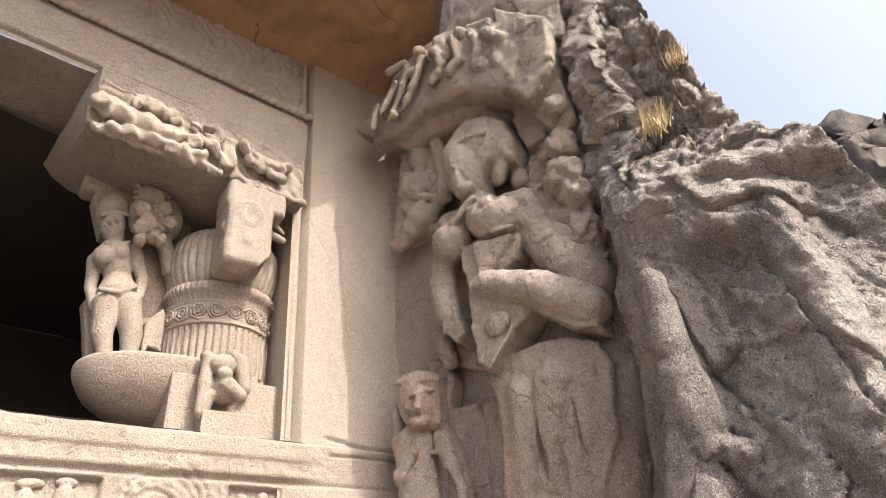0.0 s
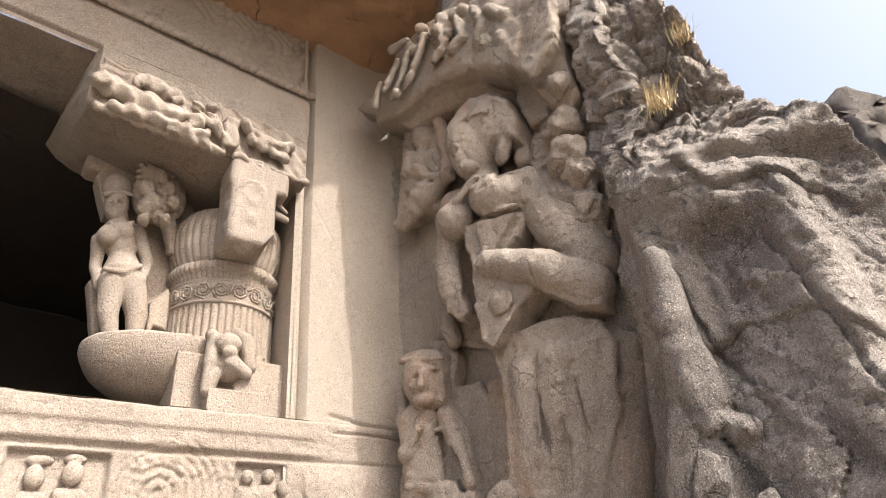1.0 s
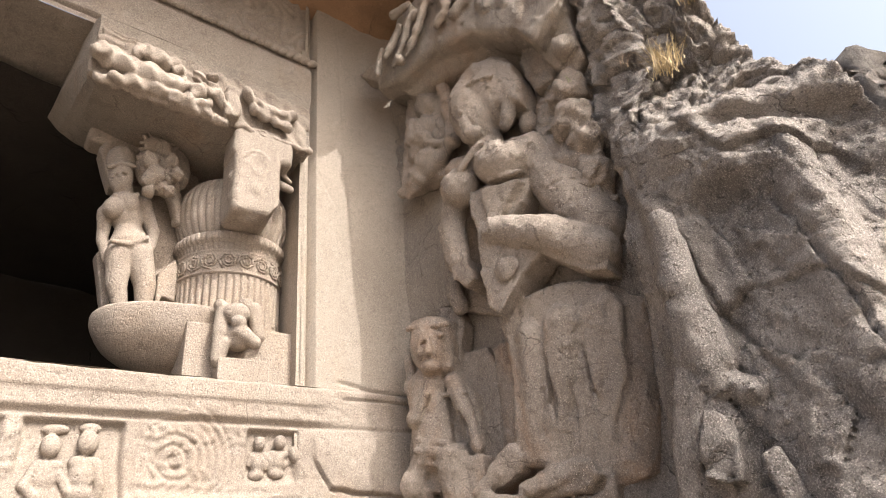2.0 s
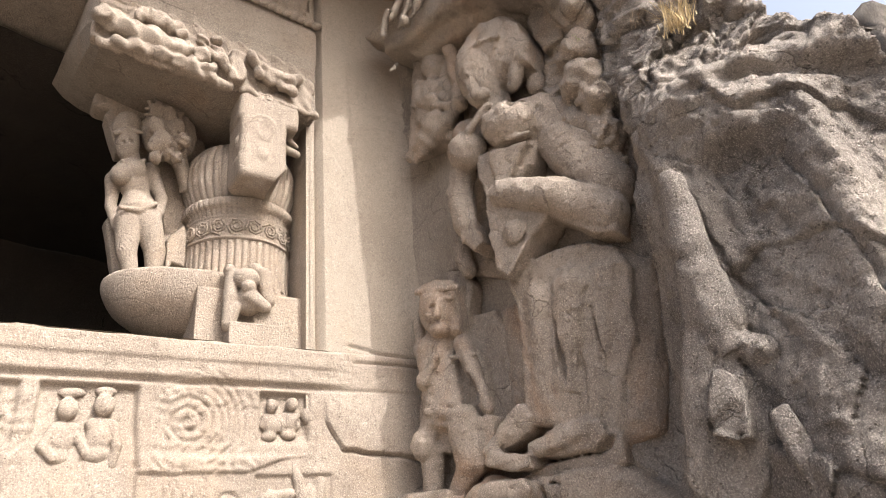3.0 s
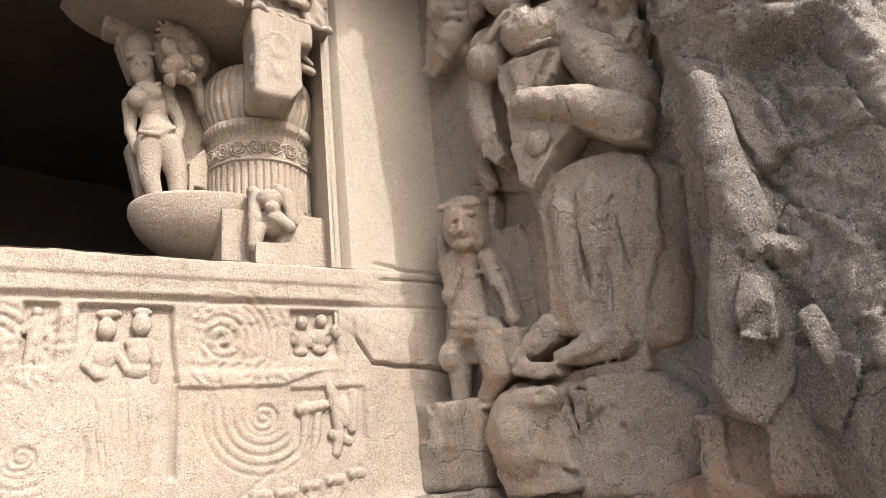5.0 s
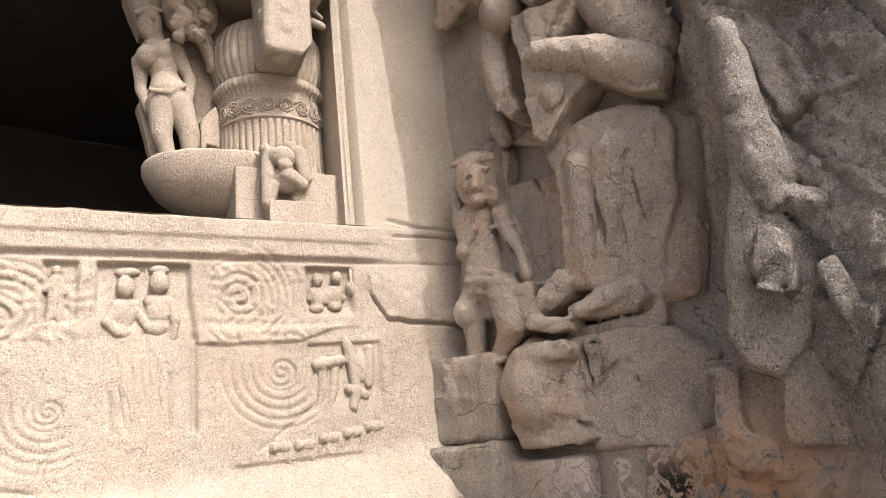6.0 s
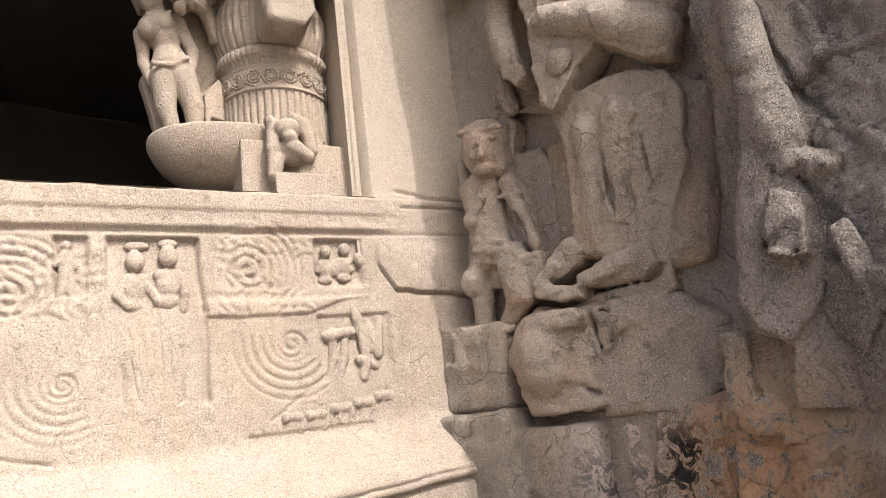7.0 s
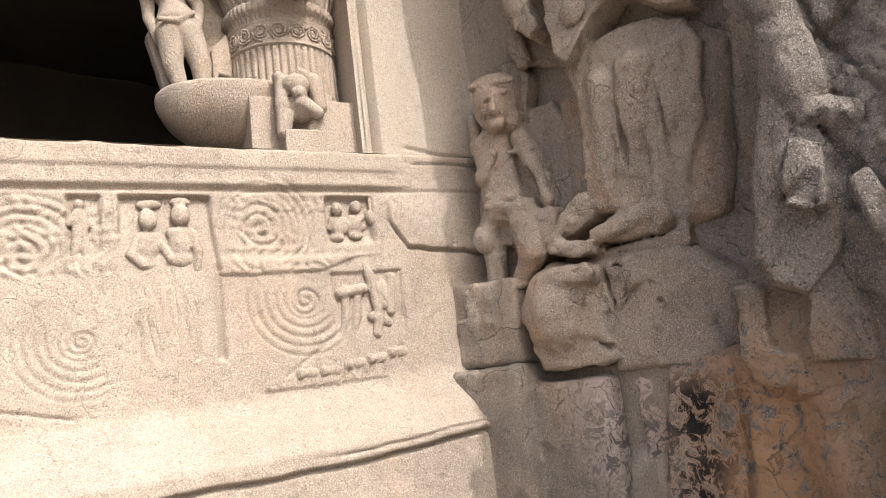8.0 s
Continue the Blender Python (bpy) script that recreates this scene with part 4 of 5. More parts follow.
step_block.block(-0.991, 1.807, -0.020, 0.221, 0.040, 0.220, -3)
finish(step_block.build("stone_block", WALL, 0.016, ON_SIDE, 0.007, back=-0.5, seed=32, chips=10), "square-cut stone block under the small attendant statue", "stone block")
attendant = Carving(0.02)
attendant.soft = 0.02
attendant.plate(((-0.70, 3.23), (-0.60, 3.24), (-0.43, 3.22), (-0.33, 3.15), (-0.34, 2.96), (-0.35, 2.81), (-0.46, 2.79), (-0.58, 2.84), (-0.65, 2.94), (-0.66, 3.07)), 0.1, 0.25, 0.05, 0, 0)
attendant.ball(-0.499, 3.014, 0.07, 0.158, 0.202, 0.13, 3)
attendant.ball(-0.470, 2.833, 0.14, 0.075, 0.047, 0.07)
attendant.soft = 0.006
attendant.limb(-0.436, 3.007, 0.19, 0.019, -0.431, 2.910, 0.20, 0.026)
attendant.limb(-0.545, 3.075, 0.16, 0.020, -0.339, 3.026, 0.15, 0.019)
attendant.limb(-0.623, 3.143, 0.16, 0.020, -0.455, 3.112, 0.16, 0.019)
attendant.limb(-0.455, 3.112, 0.16, 0.019, -0.294, 3.082, 0.16, 0.019)
attendant.cut(-0.474, 2.992, 0.20, 0.033, 0.016, 0.03)
attendant.cut(-0.348, 2.964, 0.20, 0.032, 0.015, 0.03)
attendant.plate(((-0.52, 3.33), (-0.35, 3.29), (-0.28, 3.14), (-0.35, 2.87), (-0.42, 3.02)), -0.03, 0.2, 0.02, 0, 0)
attendant.limb(-0.732, 2.975, 0.03, 0.041, -0.711, 2.816, 0.03, 0.040)
attendant.soft = 0.014
attendant.limb(-0.690, 2.769, 0.05, 0.067, -0.609, 2.617, 0.10, 0.069)
attendant.plate(((-0.67, 2.69), (-0.51, 2.69), (-0.56, 2.54), (-0.51, 2.47), (-0.64, 2.44), (-0.73, 2.52)), 0.12, 0.25, 0.03, 0, 0)
attendant.ball(-0.608, 2.521, 0.13, 0.085, 0.076, 0.08)
attendant.limb(-0.502, 2.645, 0.17, 0.034, -0.588, 2.493, 0.19, 0.030)
attendant.plate(((-0.75, 2.85), (-0.36, 2.82), (-0.24, 2.64), (-0.23, 2.33), (-0.27, 2.18), (-0.55, 2.24), (-0.73, 2.24), (-0.83, 2.29), (-0.77, 2.53)), 0.0, 0.3, 0.03, 0, 0)
attendant.limb(-0.583, 2.724, 0.02, 0.149, -0.559, 2.314, 0.02, 0.145)
attendant.limb(-0.367, 2.724, 0.03, 0.065, -0.273, 2.480, 0.06, 0.055)
attendant.limb(-0.273, 2.480, 0.06, 0.052, -0.214, 2.273, 0.06, 0.044)
attendant.cut(-0.276, 2.400, 0.10, 0.017, 0.122, 0.05, 15)
attendant.soft = 0.008
attendant.limb(-0.609, 2.381, 0.14, 0.023, -0.394, 2.319, 0.14, 0.022)
attendant.limb(-0.618, 2.315, 0.14, 0.034, -0.351, 2.251, 0.14, 0.033)
attendant.limb(-0.625, 2.249, 0.13, 0.019, -0.412, 2.184, 0.13, 0.018)
attendant.limb(-0.618, 2.674, 0.08, 0.016, -0.246, 2.622, 0.08, 0.015)
attendant.soft = 0.02
attendant.limb(-0.659, 2.245, 0.04, 0.092, -0.715, 2.119, 0.10, 0.069)
attendant.ball(-0.704, 2.116, 0.12, 0.066, 0.094, 0.08)
attendant.limb(-0.689, 2.081, 0.03, 0.085, -0.714, 1.828, 0.03, 0.065)
attendant.limb(-0.399, 2.210, 0.05, 0.119, -0.378, 1.972, 0.05, 0.103)
attendant.limb(-0.378, 1.972, 0.05, 0.088, -0.516, 1.783, 0.04, 0.060)
attendant.ball(-0.519, 1.766, 0.10, 0.087, 0.027, 0.08)
attendant.plate(((-0.52, 2.23), (-0.17, 2.22), (-0.17, 2.02), (-0.30, 1.90), (-0.42, 1.99)), 0.1, 0.3, 0.03, 0, 0)
attendant.plate(((-0.66, 2.21), (-0.49, 2.19), (-0.53, 2.05), (-0.65, 2.07)), 0.05, 0.2, 0.02, 0, 0)
attendant.plate(((-0.76, 2.95), (-0.16, 2.95), (-0.02, 2.66), (-0.10, 2.13), (-0.43, 1.77), (-0.86, 1.81)), -0.08, 0.25, 0.03, 0, 0)
finish(attendant.build("attendant_statue", STATUE, 0.011, ON_SIDE, 0.005, seed=3, chips=20), "small worn stone attendant statue with a flat headdress", "statue")
bearer = Carving(0.02)
bearer.block(-0.452, 4.850, -0.100, 0.229, 0.453, 0.100, -8)
bearer.ball(-0.392, 5.118, 0.000, 0.106, 0.130, 0.100, 0)
bearer.ball(-0.396, 5.234, 0.000, 0.117, 0.078, 0.100, 0)
bearer.limb(-0.520, 4.977, 0.020, 0.067, -0.542, 4.809, 0.050, 0.056)
bearer.limb(-0.542, 4.809, 0.050, 0.056, -0.382, 4.739, 0.080, 0.055)
bearer.ball(-0.445, 4.889, 0.000, 0.142, 0.123, 0.100, 0)
bearer.ball(-0.485, 4.697, -0.020, 0.140, 0.131, 0.100, 0)
bearer.limb(-0.412, 4.561, 0.020, 0.100, -0.534, 4.451, 0.020, 0.082)
bearer.limb(-0.534, 4.451, 0.020, 0.082, -0.699, 4.392, 0.000, 0.046)
bearer.limb(-0.341, 5.318, 0.000, 0.049, -0.210, 5.260, 0.020, 0.057)
bearer.limb(-0.210, 5.260, 0.020, 0.057, -0.167, 4.957, 0.020, 0.060)
bearer.limb(-0.167, 4.957, 0.020, 0.060, -0.154, 4.630, 0.020, 0.063)
bearer.limb(-0.164, 4.675, 0.000, 0.063, -0.332, 4.495, 0.020, 0.063)
bearer.limb(-0.332, 4.495, 0.020, 0.063, -0.632, 4.341, 0.000, 0.045)
bearer.ball(-0.294, 4.888, -0.050, 0.188, 0.282, 0.080, 0)
bearer.limb(-0.428, 4.717, 0.060, 0.046, -0.237, 4.610, 0.060, 0.036)
finish(bearer.build("flying_figure_statue", STATUE, 0.012, ON_SIDE, 0.006, seed=4, ripple=(0.008, 50, 0.8, -9)), "small stone flying figure carved beside the statue's head", "statue")
worn = Carving(0.03)
worn.block(0.785, 4.150, -0.100, 0.218, 0.475, 0.160, -8)
worn.ball(0.865, 4.450, 0.100, 0.150, 0.134, 0.160, 0)
worn.ball(0.867, 4.186, 0.120, 0.145, 0.145, 0.160, 0)
worn.ball(0.914, 4.011, 0.100, 0.127, 0.112, 0.140, 0)
worn.ball(0.909, 3.772, 0.060, 0.124, 0.131, 0.140, 0)
worn.limb(0.669, 4.456, 0.000, 0.098, 0.631, 4.121, 0.000, 0.118)
worn.limb(0.631, 4.121, 0.000, 0.118, 0.754, 3.909, 0.020, 0.152)
worn.ball(0.827, 3.707, 0.000, 0.147, 0.221, 0.140, 0)
worn.limb(0.746, 3.589, 0.050, 0.073, 0.935, 3.552, 0.050, 0.057)
worn.limb(0.833, 4.563, 0.100, 0.048, 0.961, 4.427, 0.100, 0.055)
worn.ball(0.782, 4.123, 0.120, 0.061, 0.046, 0.050, 0)
finish(worn.build("eroded_statue", STATUE, 0.015, ON_SIDE, 0.016, seed=5, fine=10, chips=14, ripple=(0.014, 38, 1.1, -9)), "badly eroded stone figure beside the statue's shoulder", "statue")
canopy = Carving(0.02)
canopy.soft = 0.02
canopy.plate(((-0.72, 5.33), (-0.67, 5.66), (-0.35, 6.01), (0.15, 6.03), (0.63, 5.79), (0.83, 5.28), (0.74, 4.97), (0.57, 5.00), (0.29, 5.23), (-0.12, 5.31), (-0.45, 5.25)), 0.34, 0.3, 0.05, 0.1, 0)
canopy.plate(((-0.86, 5.52), (-0.25, 5.55), (0.48, 5.24), (0.63, 5.05), (0.56, 4.94), (0.04, 5.20), (-0.43, 5.19)), 0.14, 0.4, 0.02, 0, 0.7)
canopy.plate(((0.67, 5.87), (1.07, 5.41), (1.04, 4.96), (0.80, 4.76), (0.65, 5.00)), 0.4, 0.5, 0.02, 0.1, 0)
canopy.plate(((0.79, 5.27), (1.02, 4.99), (1.05, 4.59), (0.91, 4.49), (0.75, 4.78)), 0.24, 0.4, 0.02, 0.1, 0.2)
canopy.plate(((0.78, 5.96), (1.18, 5.89), (1.15, 5.26), (0.98, 5.33)), 0.3, 0.5, 0.02, 0, 0)
canopy.plate(((0.64, 5.18), (0.78, 4.99), (0.78, 4.62), (0.62, 4.61), (0.54, 4.91)), 0.12, 0.3, 0.02, 0, 0)
canopy.ball(0.950, 4.704, 0.24, 0.087, 0.087, 0.10)
canopy.ball(0.886, 4.921, 0.30, 0.074, 0.071, 0.08)
canopy.soft = 0.008
canopy.limb(-0.185, 5.777, 0.39, 0.035, -0.312, 5.461, 0.39, 0.029)
canopy.limb(-0.312, 5.461, 0.39, 0.029, -0.415, 5.301, 0.39, 0.024)
canopy.limb(-0.040, 5.784, 0.39, 0.039, -0.140, 5.543, 0.39, 0.034)
canopy.limb(-0.140, 5.543, 0.39, 0.034, -0.271, 5.331, 0.39, 0.024)
canopy.limb(0.089, 5.773, 0.39, 0.044, 0.150, 5.566, 0.39, 0.043)
canopy.limb(0.150, 5.566, 0.39, 0.043, 0.037, 5.436, 0.39, 0.033)
canopy.limb(0.273, 5.786, 0.39, 0.048, 0.321, 5.509, 0.39, 0.042)
canopy.limb(0.321, 5.509, 0.39, 0.042, 0.194, 5.444, 0.39, 0.037)
canopy.limb(0.444, 5.723, 0.39, 0.043, 0.512, 5.499, 0.39, 0.046)
canopy.limb(0.512, 5.499, 0.39, 0.046, 0.423, 5.372, 0.39, 0.036)
canopy.limb(-0.326, 5.669, 0.39, 0.030, -0.483, 5.440, 0.39, 0.029)
canopy.limb(-0.530, 5.535, 0.39, 0.030, -0.586, 5.323, 0.39, 0.029)
canopy.limb(0.580, 5.618, 0.39, 0.056, 0.702, 5.459, 0.39, 0.054)
canopy.limb(-0.380, 5.859, 0.39, 0.036, -0.217, 5.856, 0.39, 0.035)
canopy.ball(0.130, 5.862, 0.38, 0.055, 0.066, 0.05)
canopy.ball(-0.064, 5.894, 0.38, 0.052, 0.060, 0.05)
canopy.ball(0.337, 5.816, 0.38, 0.052, 0.064, 0.05)
canopy.ball(0.485, 5.336, 0.38, 0.066, 0.081, 0.05)
canopy.ball(0.629, 5.271, 0.38, 0.063, 0.078, 0.05)
canopy.ball(-0.150, 5.693, 0.38, 0.046, 0.052, 0.05)
canopy.ball(0.196, 5.649, 0.38, 0.042, 0.050, 0.05)
canopy.ball(-0.350, 5.332, 0.38, 0.046, 0.049, 0.05)
canopy.cut(0.130, 5.382, 0.44, 0.052, 0.096, 0.06)
canopy.cut(0.013, 5.528, 0.44, 0.027, 0.137, 0.05, -20)
canopy.cut(0.398, 5.321, 0.44, 0.039, 0.081, 0.06)
finish(canopy.build("canopy", WALL, 0.015, ON_SIDE, 0.008, seed=6, fine=8, chips=12), "projecting stone canopy carved with foliage over the statue", "canopy")

# pillar: turned shaft, built up course by course
pillar = new("pillar")
pillar.location = (0.57, 3.76, 2.95)
finish(pillar, "engaged round stone pillar with fluted shaft and ribbed cushion capital", "pillar")


def turned(name, profile, mat, flutes=0, depth=0.0, steps=144):
    ang = np.linspace(0, 2 * np.pi, steps + 1)
    zs = np.array([p[0] for p in profile])
    fine = np.linspace(zs[0], zs[-1], max(8, int((zs[-1] - zs[0]) / 0.012)))
    rr = np.interp(fine, zs, [p[1] for p in profile])
    A, Zc = np.meshgrid(ang, fine, indexing="ij")
    R = rr[None, :] + 0 * A
    if flutes:
        fade = sm(fine[0], fine[0] + 0.02, Zc) * sm(fine[-1], fine[-1] - 0.02, Zc)
        R = R - depth * fade * np.abs(np.cos(A * flutes / 2)) ** 6
    R = R + 0.004 * fbm(np.cos(A), np.sin(A), Zc, 6, 3, len(name))
    ob = sheet(name, R * np.cos(A), R * np.sin(A), Zc, mat)
    ob.parent = pillar
    return ob


turned("fluted_shaft", ((0.52, 0.425), (0.88, 0.425)), CARVED, 46, 0.022, 460)
band = turned("scroll_band", ((0.88, 0.40), (0.885, 0.437), (0.905, 0.437), (0.907, 0.424), (1.085, 0.424), (1.087, 0.438), (1.10, 0.438), (1.105, 0.40)), CARVED)
turned("collar", ((1.10, 0.40), (1.13, 0.41), (1.17, 0.425), (1.18, 0.45), (1.21, 0.46), (1.25, 0.455), (1.26, 0.42)), CARVED, 60, 0.008, 480)
turned("cushion", ((1.25, 0.40), (1.30, 0.43), (1.42, 0.47), (1.58, 0.48), (1.70, 0.45), (1.78, 0.40)), CARVED, 40, 0.02, 480)
box("pedestal", -0.40, 0.45, -0.45, 0.35, 0.0, 0.44, CARVED, pillar, 0.02, 0.008)
turned("petal_course", ((0.42, 0.43), (0.46, 0.45), (0.52, 0.43)), CARVED, 22, 0.03, 300)
# scrolls in the band
ring = bmesh.new()
for k in range(14):
    r0 = 0.020 + 0.052 * k / 14
    a0 = k / 14 * 4.2 * math.pi
    r1, a1 = 0.020 + 0.052 * (k + 1) / 14, (k + 1) / 14 * 4.2 * math.pi
    p0, p1 = Vector((r0 * math.cos(a0), 0, r0 * math.sin(a0))), Vector((r1 * math.cos(a1), 0, r1 * math.sin(a1)))
    bmesh.ops.create_cone(ring, cap_ends=True, segments=6, radius1=0.009, radius2=0.009, depth=(p1 - p0).length * 1.3, matrix=Matrix.Translation((p0 + p1) / 2) @ (p1 - p0).to_track_quat("Z", "Y").to_matrix().to_4x4())
scroll = bm_object("scroll", ring, CARVED, band, True)
for i in range(11):
    a = radians(178 + i * 18.5)
    ob = scroll if i == 0 else new("scroll", scroll.data)
    ob.parent = band
    ob.location, ob.rotation_euler = (0.428 * math.cos(a), 0.428 * math.sin(a), 0.995), (0, radians(40 * i), a + math.pi / 2)

# capital block with its medallion
block = Carving(0.012)
block.block(0.57, 4.86, 0.02, 0.25, 0.13, 0.16)
block.block(0.53, 4.62, 0.0, 0.19, 0.42, 0.18)
block.ball(0.50, 4.30, 0.06, 0.13, 0.14, 0.11, 0)
block.cut(0.88, 4.22, 0.05, 0.30, 0.20, 0.4, 35)
block.limb(0.66, 4.66, 0.02, 0.035, 0.86, 4.62, 0.0, 0.03)
block.limb(0.66, 4.80, 0.04, 0.03, 0.86, 4.70, 0.0, 0.02)
block.ball(0.52, 4.66, 0.17, 0.10, 0.12, 0.03)
block.cut(0.52, 4.67, 0.20, 0.065, 0.08, 0.025)
block.ball(0.52, 4.67, 0.175, 0.035, 0.045, 0.02)
block.ball(0.52, 4.42, 0.17, 0.05, 0.06, 0.025)
block.ball(0.36, 4.36, 0.08, 0.035, 0.06, 0.05)
block.ball(0.35, 4.56, 0.06, 0.03, 0.05, 0.05)
block.limb(0.62, 4.58, 0.17, 0.015, 0.66, 4.76, 0.17, 0.012)
for k in range(22):
    a0, a1 = k * 0.42, (k + 1) * 0.42
    r0, r1 = 0.02 + 0.0042 * k, 0.02 + 0.0042 * (k + 1)
    block.limb(0.52 + r0 * math.cos(a0), 4.68 + r0 * math.sin(a0), 0.18, 0.014, 0.52 + r1 * math.cos(a1), 4.68 + r1 * math.sin(a1), 0.18, 0.014)
finish(block.build("capital_block", CARVED, 0.012, on_facade(3.18), 0.006, -0.4, 7), "carved stone capital block with a worn medallion", "capital")

# bracket: deep arm with a curved underside
bm = bmesh.new()
FRONT = ((0.98, 4.98), (0.30, 5.0), (0.22, 4.99), (0.08, 5.0), (-0.30, 5.03), (-0.62, 5.06), (-0.70, 5.07), (-0.73, 5.12), (-0.75, 5.3), (-0.76, 5.72), (0.98, 5.56))
BACK = ((0.98, 4.9), (0.30, 4.95), (0.22, 4.98), (0.08, 5.02), (-0.30, 5.16), (-0.55, 5.24), (-0.72, 5.30), (-0.86, 5.37), (-0.97, 5.50), (-0.92, 5.75), (0.98, 5.56))
rings = []
for k in range(13):
    s = k / 12
    e = s ** 0.7
    ring_pts = []
    for i in range(len(FRONT)):
        for j in range(4):
            i2 = (i + 1) % len(FRONT)
            pa = [f + (g - f) * e for f, g in zip(FRONT[i], BACK[i])]
            pb = [f + (g - f) * e for f, g in zip(FRONT[i2], BACK[i2])]
            c = Vector((pa[0] + (pb[0] - pa[0]) * j / 4, 3.06 + 1.2 * s, pa[1] + (pb[1] - pa[1]) * j / 4))
            ring_pts.append(bm.verts.new(c + noise.noise_vector(c * 6) * 0.014))
    rings.append(ring_pts)
bm.faces.new(rings[0])
bm.faces.new(rings[-1])
for ra, rb in zip(rings, rings[1:]):
    for i in range(len(ra)):
        j = (i + 1) % len(ra)
        bm.faces.new((ra[i], ra[j], rb[j], rb[i]))
bmesh.ops.recalc_face_normals(bm, faces=bm.faces)
bracket = new("bracket")
finish(bracket, "deep curved stone bracket with a lit carved front", "bracket")
bm_object("arm", bm, WALL, bracket)
frieze = Carving(0.012)
frieze.ball(-0.713, 5.232, 0.080, 0.068, 0.076, 0.080, 0)
frieze.ball(-0.660, 5.246, 0.040, 0.094, 0.103, 0.070, 0)
frieze.limb(-0.555, 5.201, 0.050, 0.086, -0.367, 5.173, 0.050, 0.096)
frieze.limb(-0.367, 5.173, 0.050, 0.096, -0.192, 5.136, 0.050, 0.080)
frieze.limb(-0.591, 5.068, 0.050, 0.051, -0.224, 5.063, 0.050, 0.061)
frieze.limb(-0.224, 5.063, 0.050, 0.061, 0.067, 4.984, 0.050, 0.054)
frieze.ball(-0.169, 5.304, 0.070, 0.050, 0.050, 0.050, 0)
frieze.ball(-0.157, 5.153, 0.070, 0.062, 0.080, 0.060, 0)
frieze.limb(-0.201, 5.021, 0.080, 0.039, -0.081, 5.035, 0.100, 0.040)
frieze.limb(-0.121, 5.226, 0.060, 0.027, -0.047, 5.179, 0.070, 0.027)
frieze.ball(-0.024, 5.312, 0.070, 0.050, 0.050, 0.050, 0)
frieze.ball(-0.013, 5.158, 0.070, 0.063, 0.081, 0.060, 0)
frieze.limb(-0.061, 5.024, 0.080, 0.040, 0.063, 5.038, 0.100, 0.040)
frieze.limb(0.025, 5.232, 0.060, 0.027, 0.100, 5.185, 0.070, 0.027)
frieze.limb(0.100, 5.259, 0.060, 0.041, 0.187, 5.123, 0.050, 0.041)
frieze.ball(0.102, 5.382, 0.040, 0.056, 0.042, 0.050, 0)
frieze.limb(0.381, 5.279, 0.060, 0.038, 0.586, 5.179, 0.060, 0.057)
frieze.limb(0.586, 5.179, 0.060, 0.057, 0.738, 5.172, 0.060, 0.049)
frieze.ball(0.385, 5.298, 0.070, 0.047, 0.047, 0.050, 0)
frieze.limb(0.440, 5.161, 0.060, 0.042, 0.743, 5.081, 0.060, 0.043)
frieze.ball(0.765, 5.222, 0.050, 0.049, 0.069, 0.050, 0)
frieze.ball(0.251, 5.245, 0.030, 0.056, 0.066, 0.050, 0)
frieze.limb(-0.442, 5.434, 0.020, 0.063, -0.220, 5.390, 0.020, 0.064)
frieze.ball(-0.479, 5.358, 0.050, 0.044, 0.044, 0.050, 0)
frieze.ball(-0.334, 5.370, 0.050, 0.045, 0.054, 0.050, 0)
frieze.limb(-0.70, 5.06, 0.0, 0.035, 0.22, 4.99, 0.0, 0.045)
frieze.limb(0.34, 5.0, 0.0, 0.03, 0.97, 4.94, 0.0, 0.03)
frieze.block(0.27, 5.17, 0.02, 0.06, 0.15, 0.06)
frieze.block(0.10, 5.27, -0.06, 0.86, 0.24, 0.05, -5)
front = frieze.build("carved_front", CARVED, 0.010, on_facade(3.02), 0.005, -0.2, 8, ripple=(0.016, 46, 0.7, -9))
front.parent = bracket
front["label"] = "seated figures and a lion in relief"

# bowl-shaped corbel, statuette and tree on it
bm = bmesh.new()
bmesh.ops.create_uvsphere(bm, u_segments=48, v_segments=24, radius=1)
for v in list(bm.verts):
    if v.co.z > 0.05:
        v.co.z = 0.05 + 0.01 * (v.co.z - 0.05)
    v.co = Vector((v.co.x * 0.66, v.co.y * 0.46, v.co.z * 0.42)) + noise.noise_vector(v.co * 2.5) * 0.015
bowl = bm_object("corbel", bm, CARVED, None, True)
bowl.location = (0.25, 3.78, 3.50)
finish(bowl, "cracked bowl-shaped stone corbel at the pillar's foot", "corbel")
maiden = Carving(0.02)
maiden.soft = 0.014
maiden.ball(-0.386, 4.846, 0.06, 0.113, 0.135, 0.10)
maiden.ball(-0.374, 4.673, 0.09, 0.091, 0.157, 0.10)
maiden.limb(-0.331, 4.585, 0.06, 0.066, -0.297, 4.466, 0.06, 0.070)
maiden.limb(-0.395, 4.379, 0.05, 0.075, -0.186, 4.472, 0.05, 0.081)
maiden.soft = 0.008
maiden.ball(-0.390, 4.352, 0.13, 0.080, 0.088, 0.08)
maiden.ball(-0.283, 4.414, 0.13, 0.075, 0.085, 0.08)
maiden.limb(-0.310, 4.409, 0.05, 0.135, -0.251, 4.228, 0.06, 0.093)
maiden.limb(-0.251, 4.228, 0.06, 0.098, -0.233, 4.087, 0.07, 0.150)
maiden.ball(-0.228, 4.059, 0.07, 0.135, 0.123, 0.13)
maiden.limb(-0.289, 3.976, 0.09, 0.105, -0.280, 3.730, 0.08, 0.075)
maiden.limb(-0.280, 3.730, 0.08, 0.075, -0.206, 3.494, 0.06, 0.046)
maiden.limb(-0.166, 4.005, 0.09, 0.115, -0.084, 3.770, 0.08, 0.081)
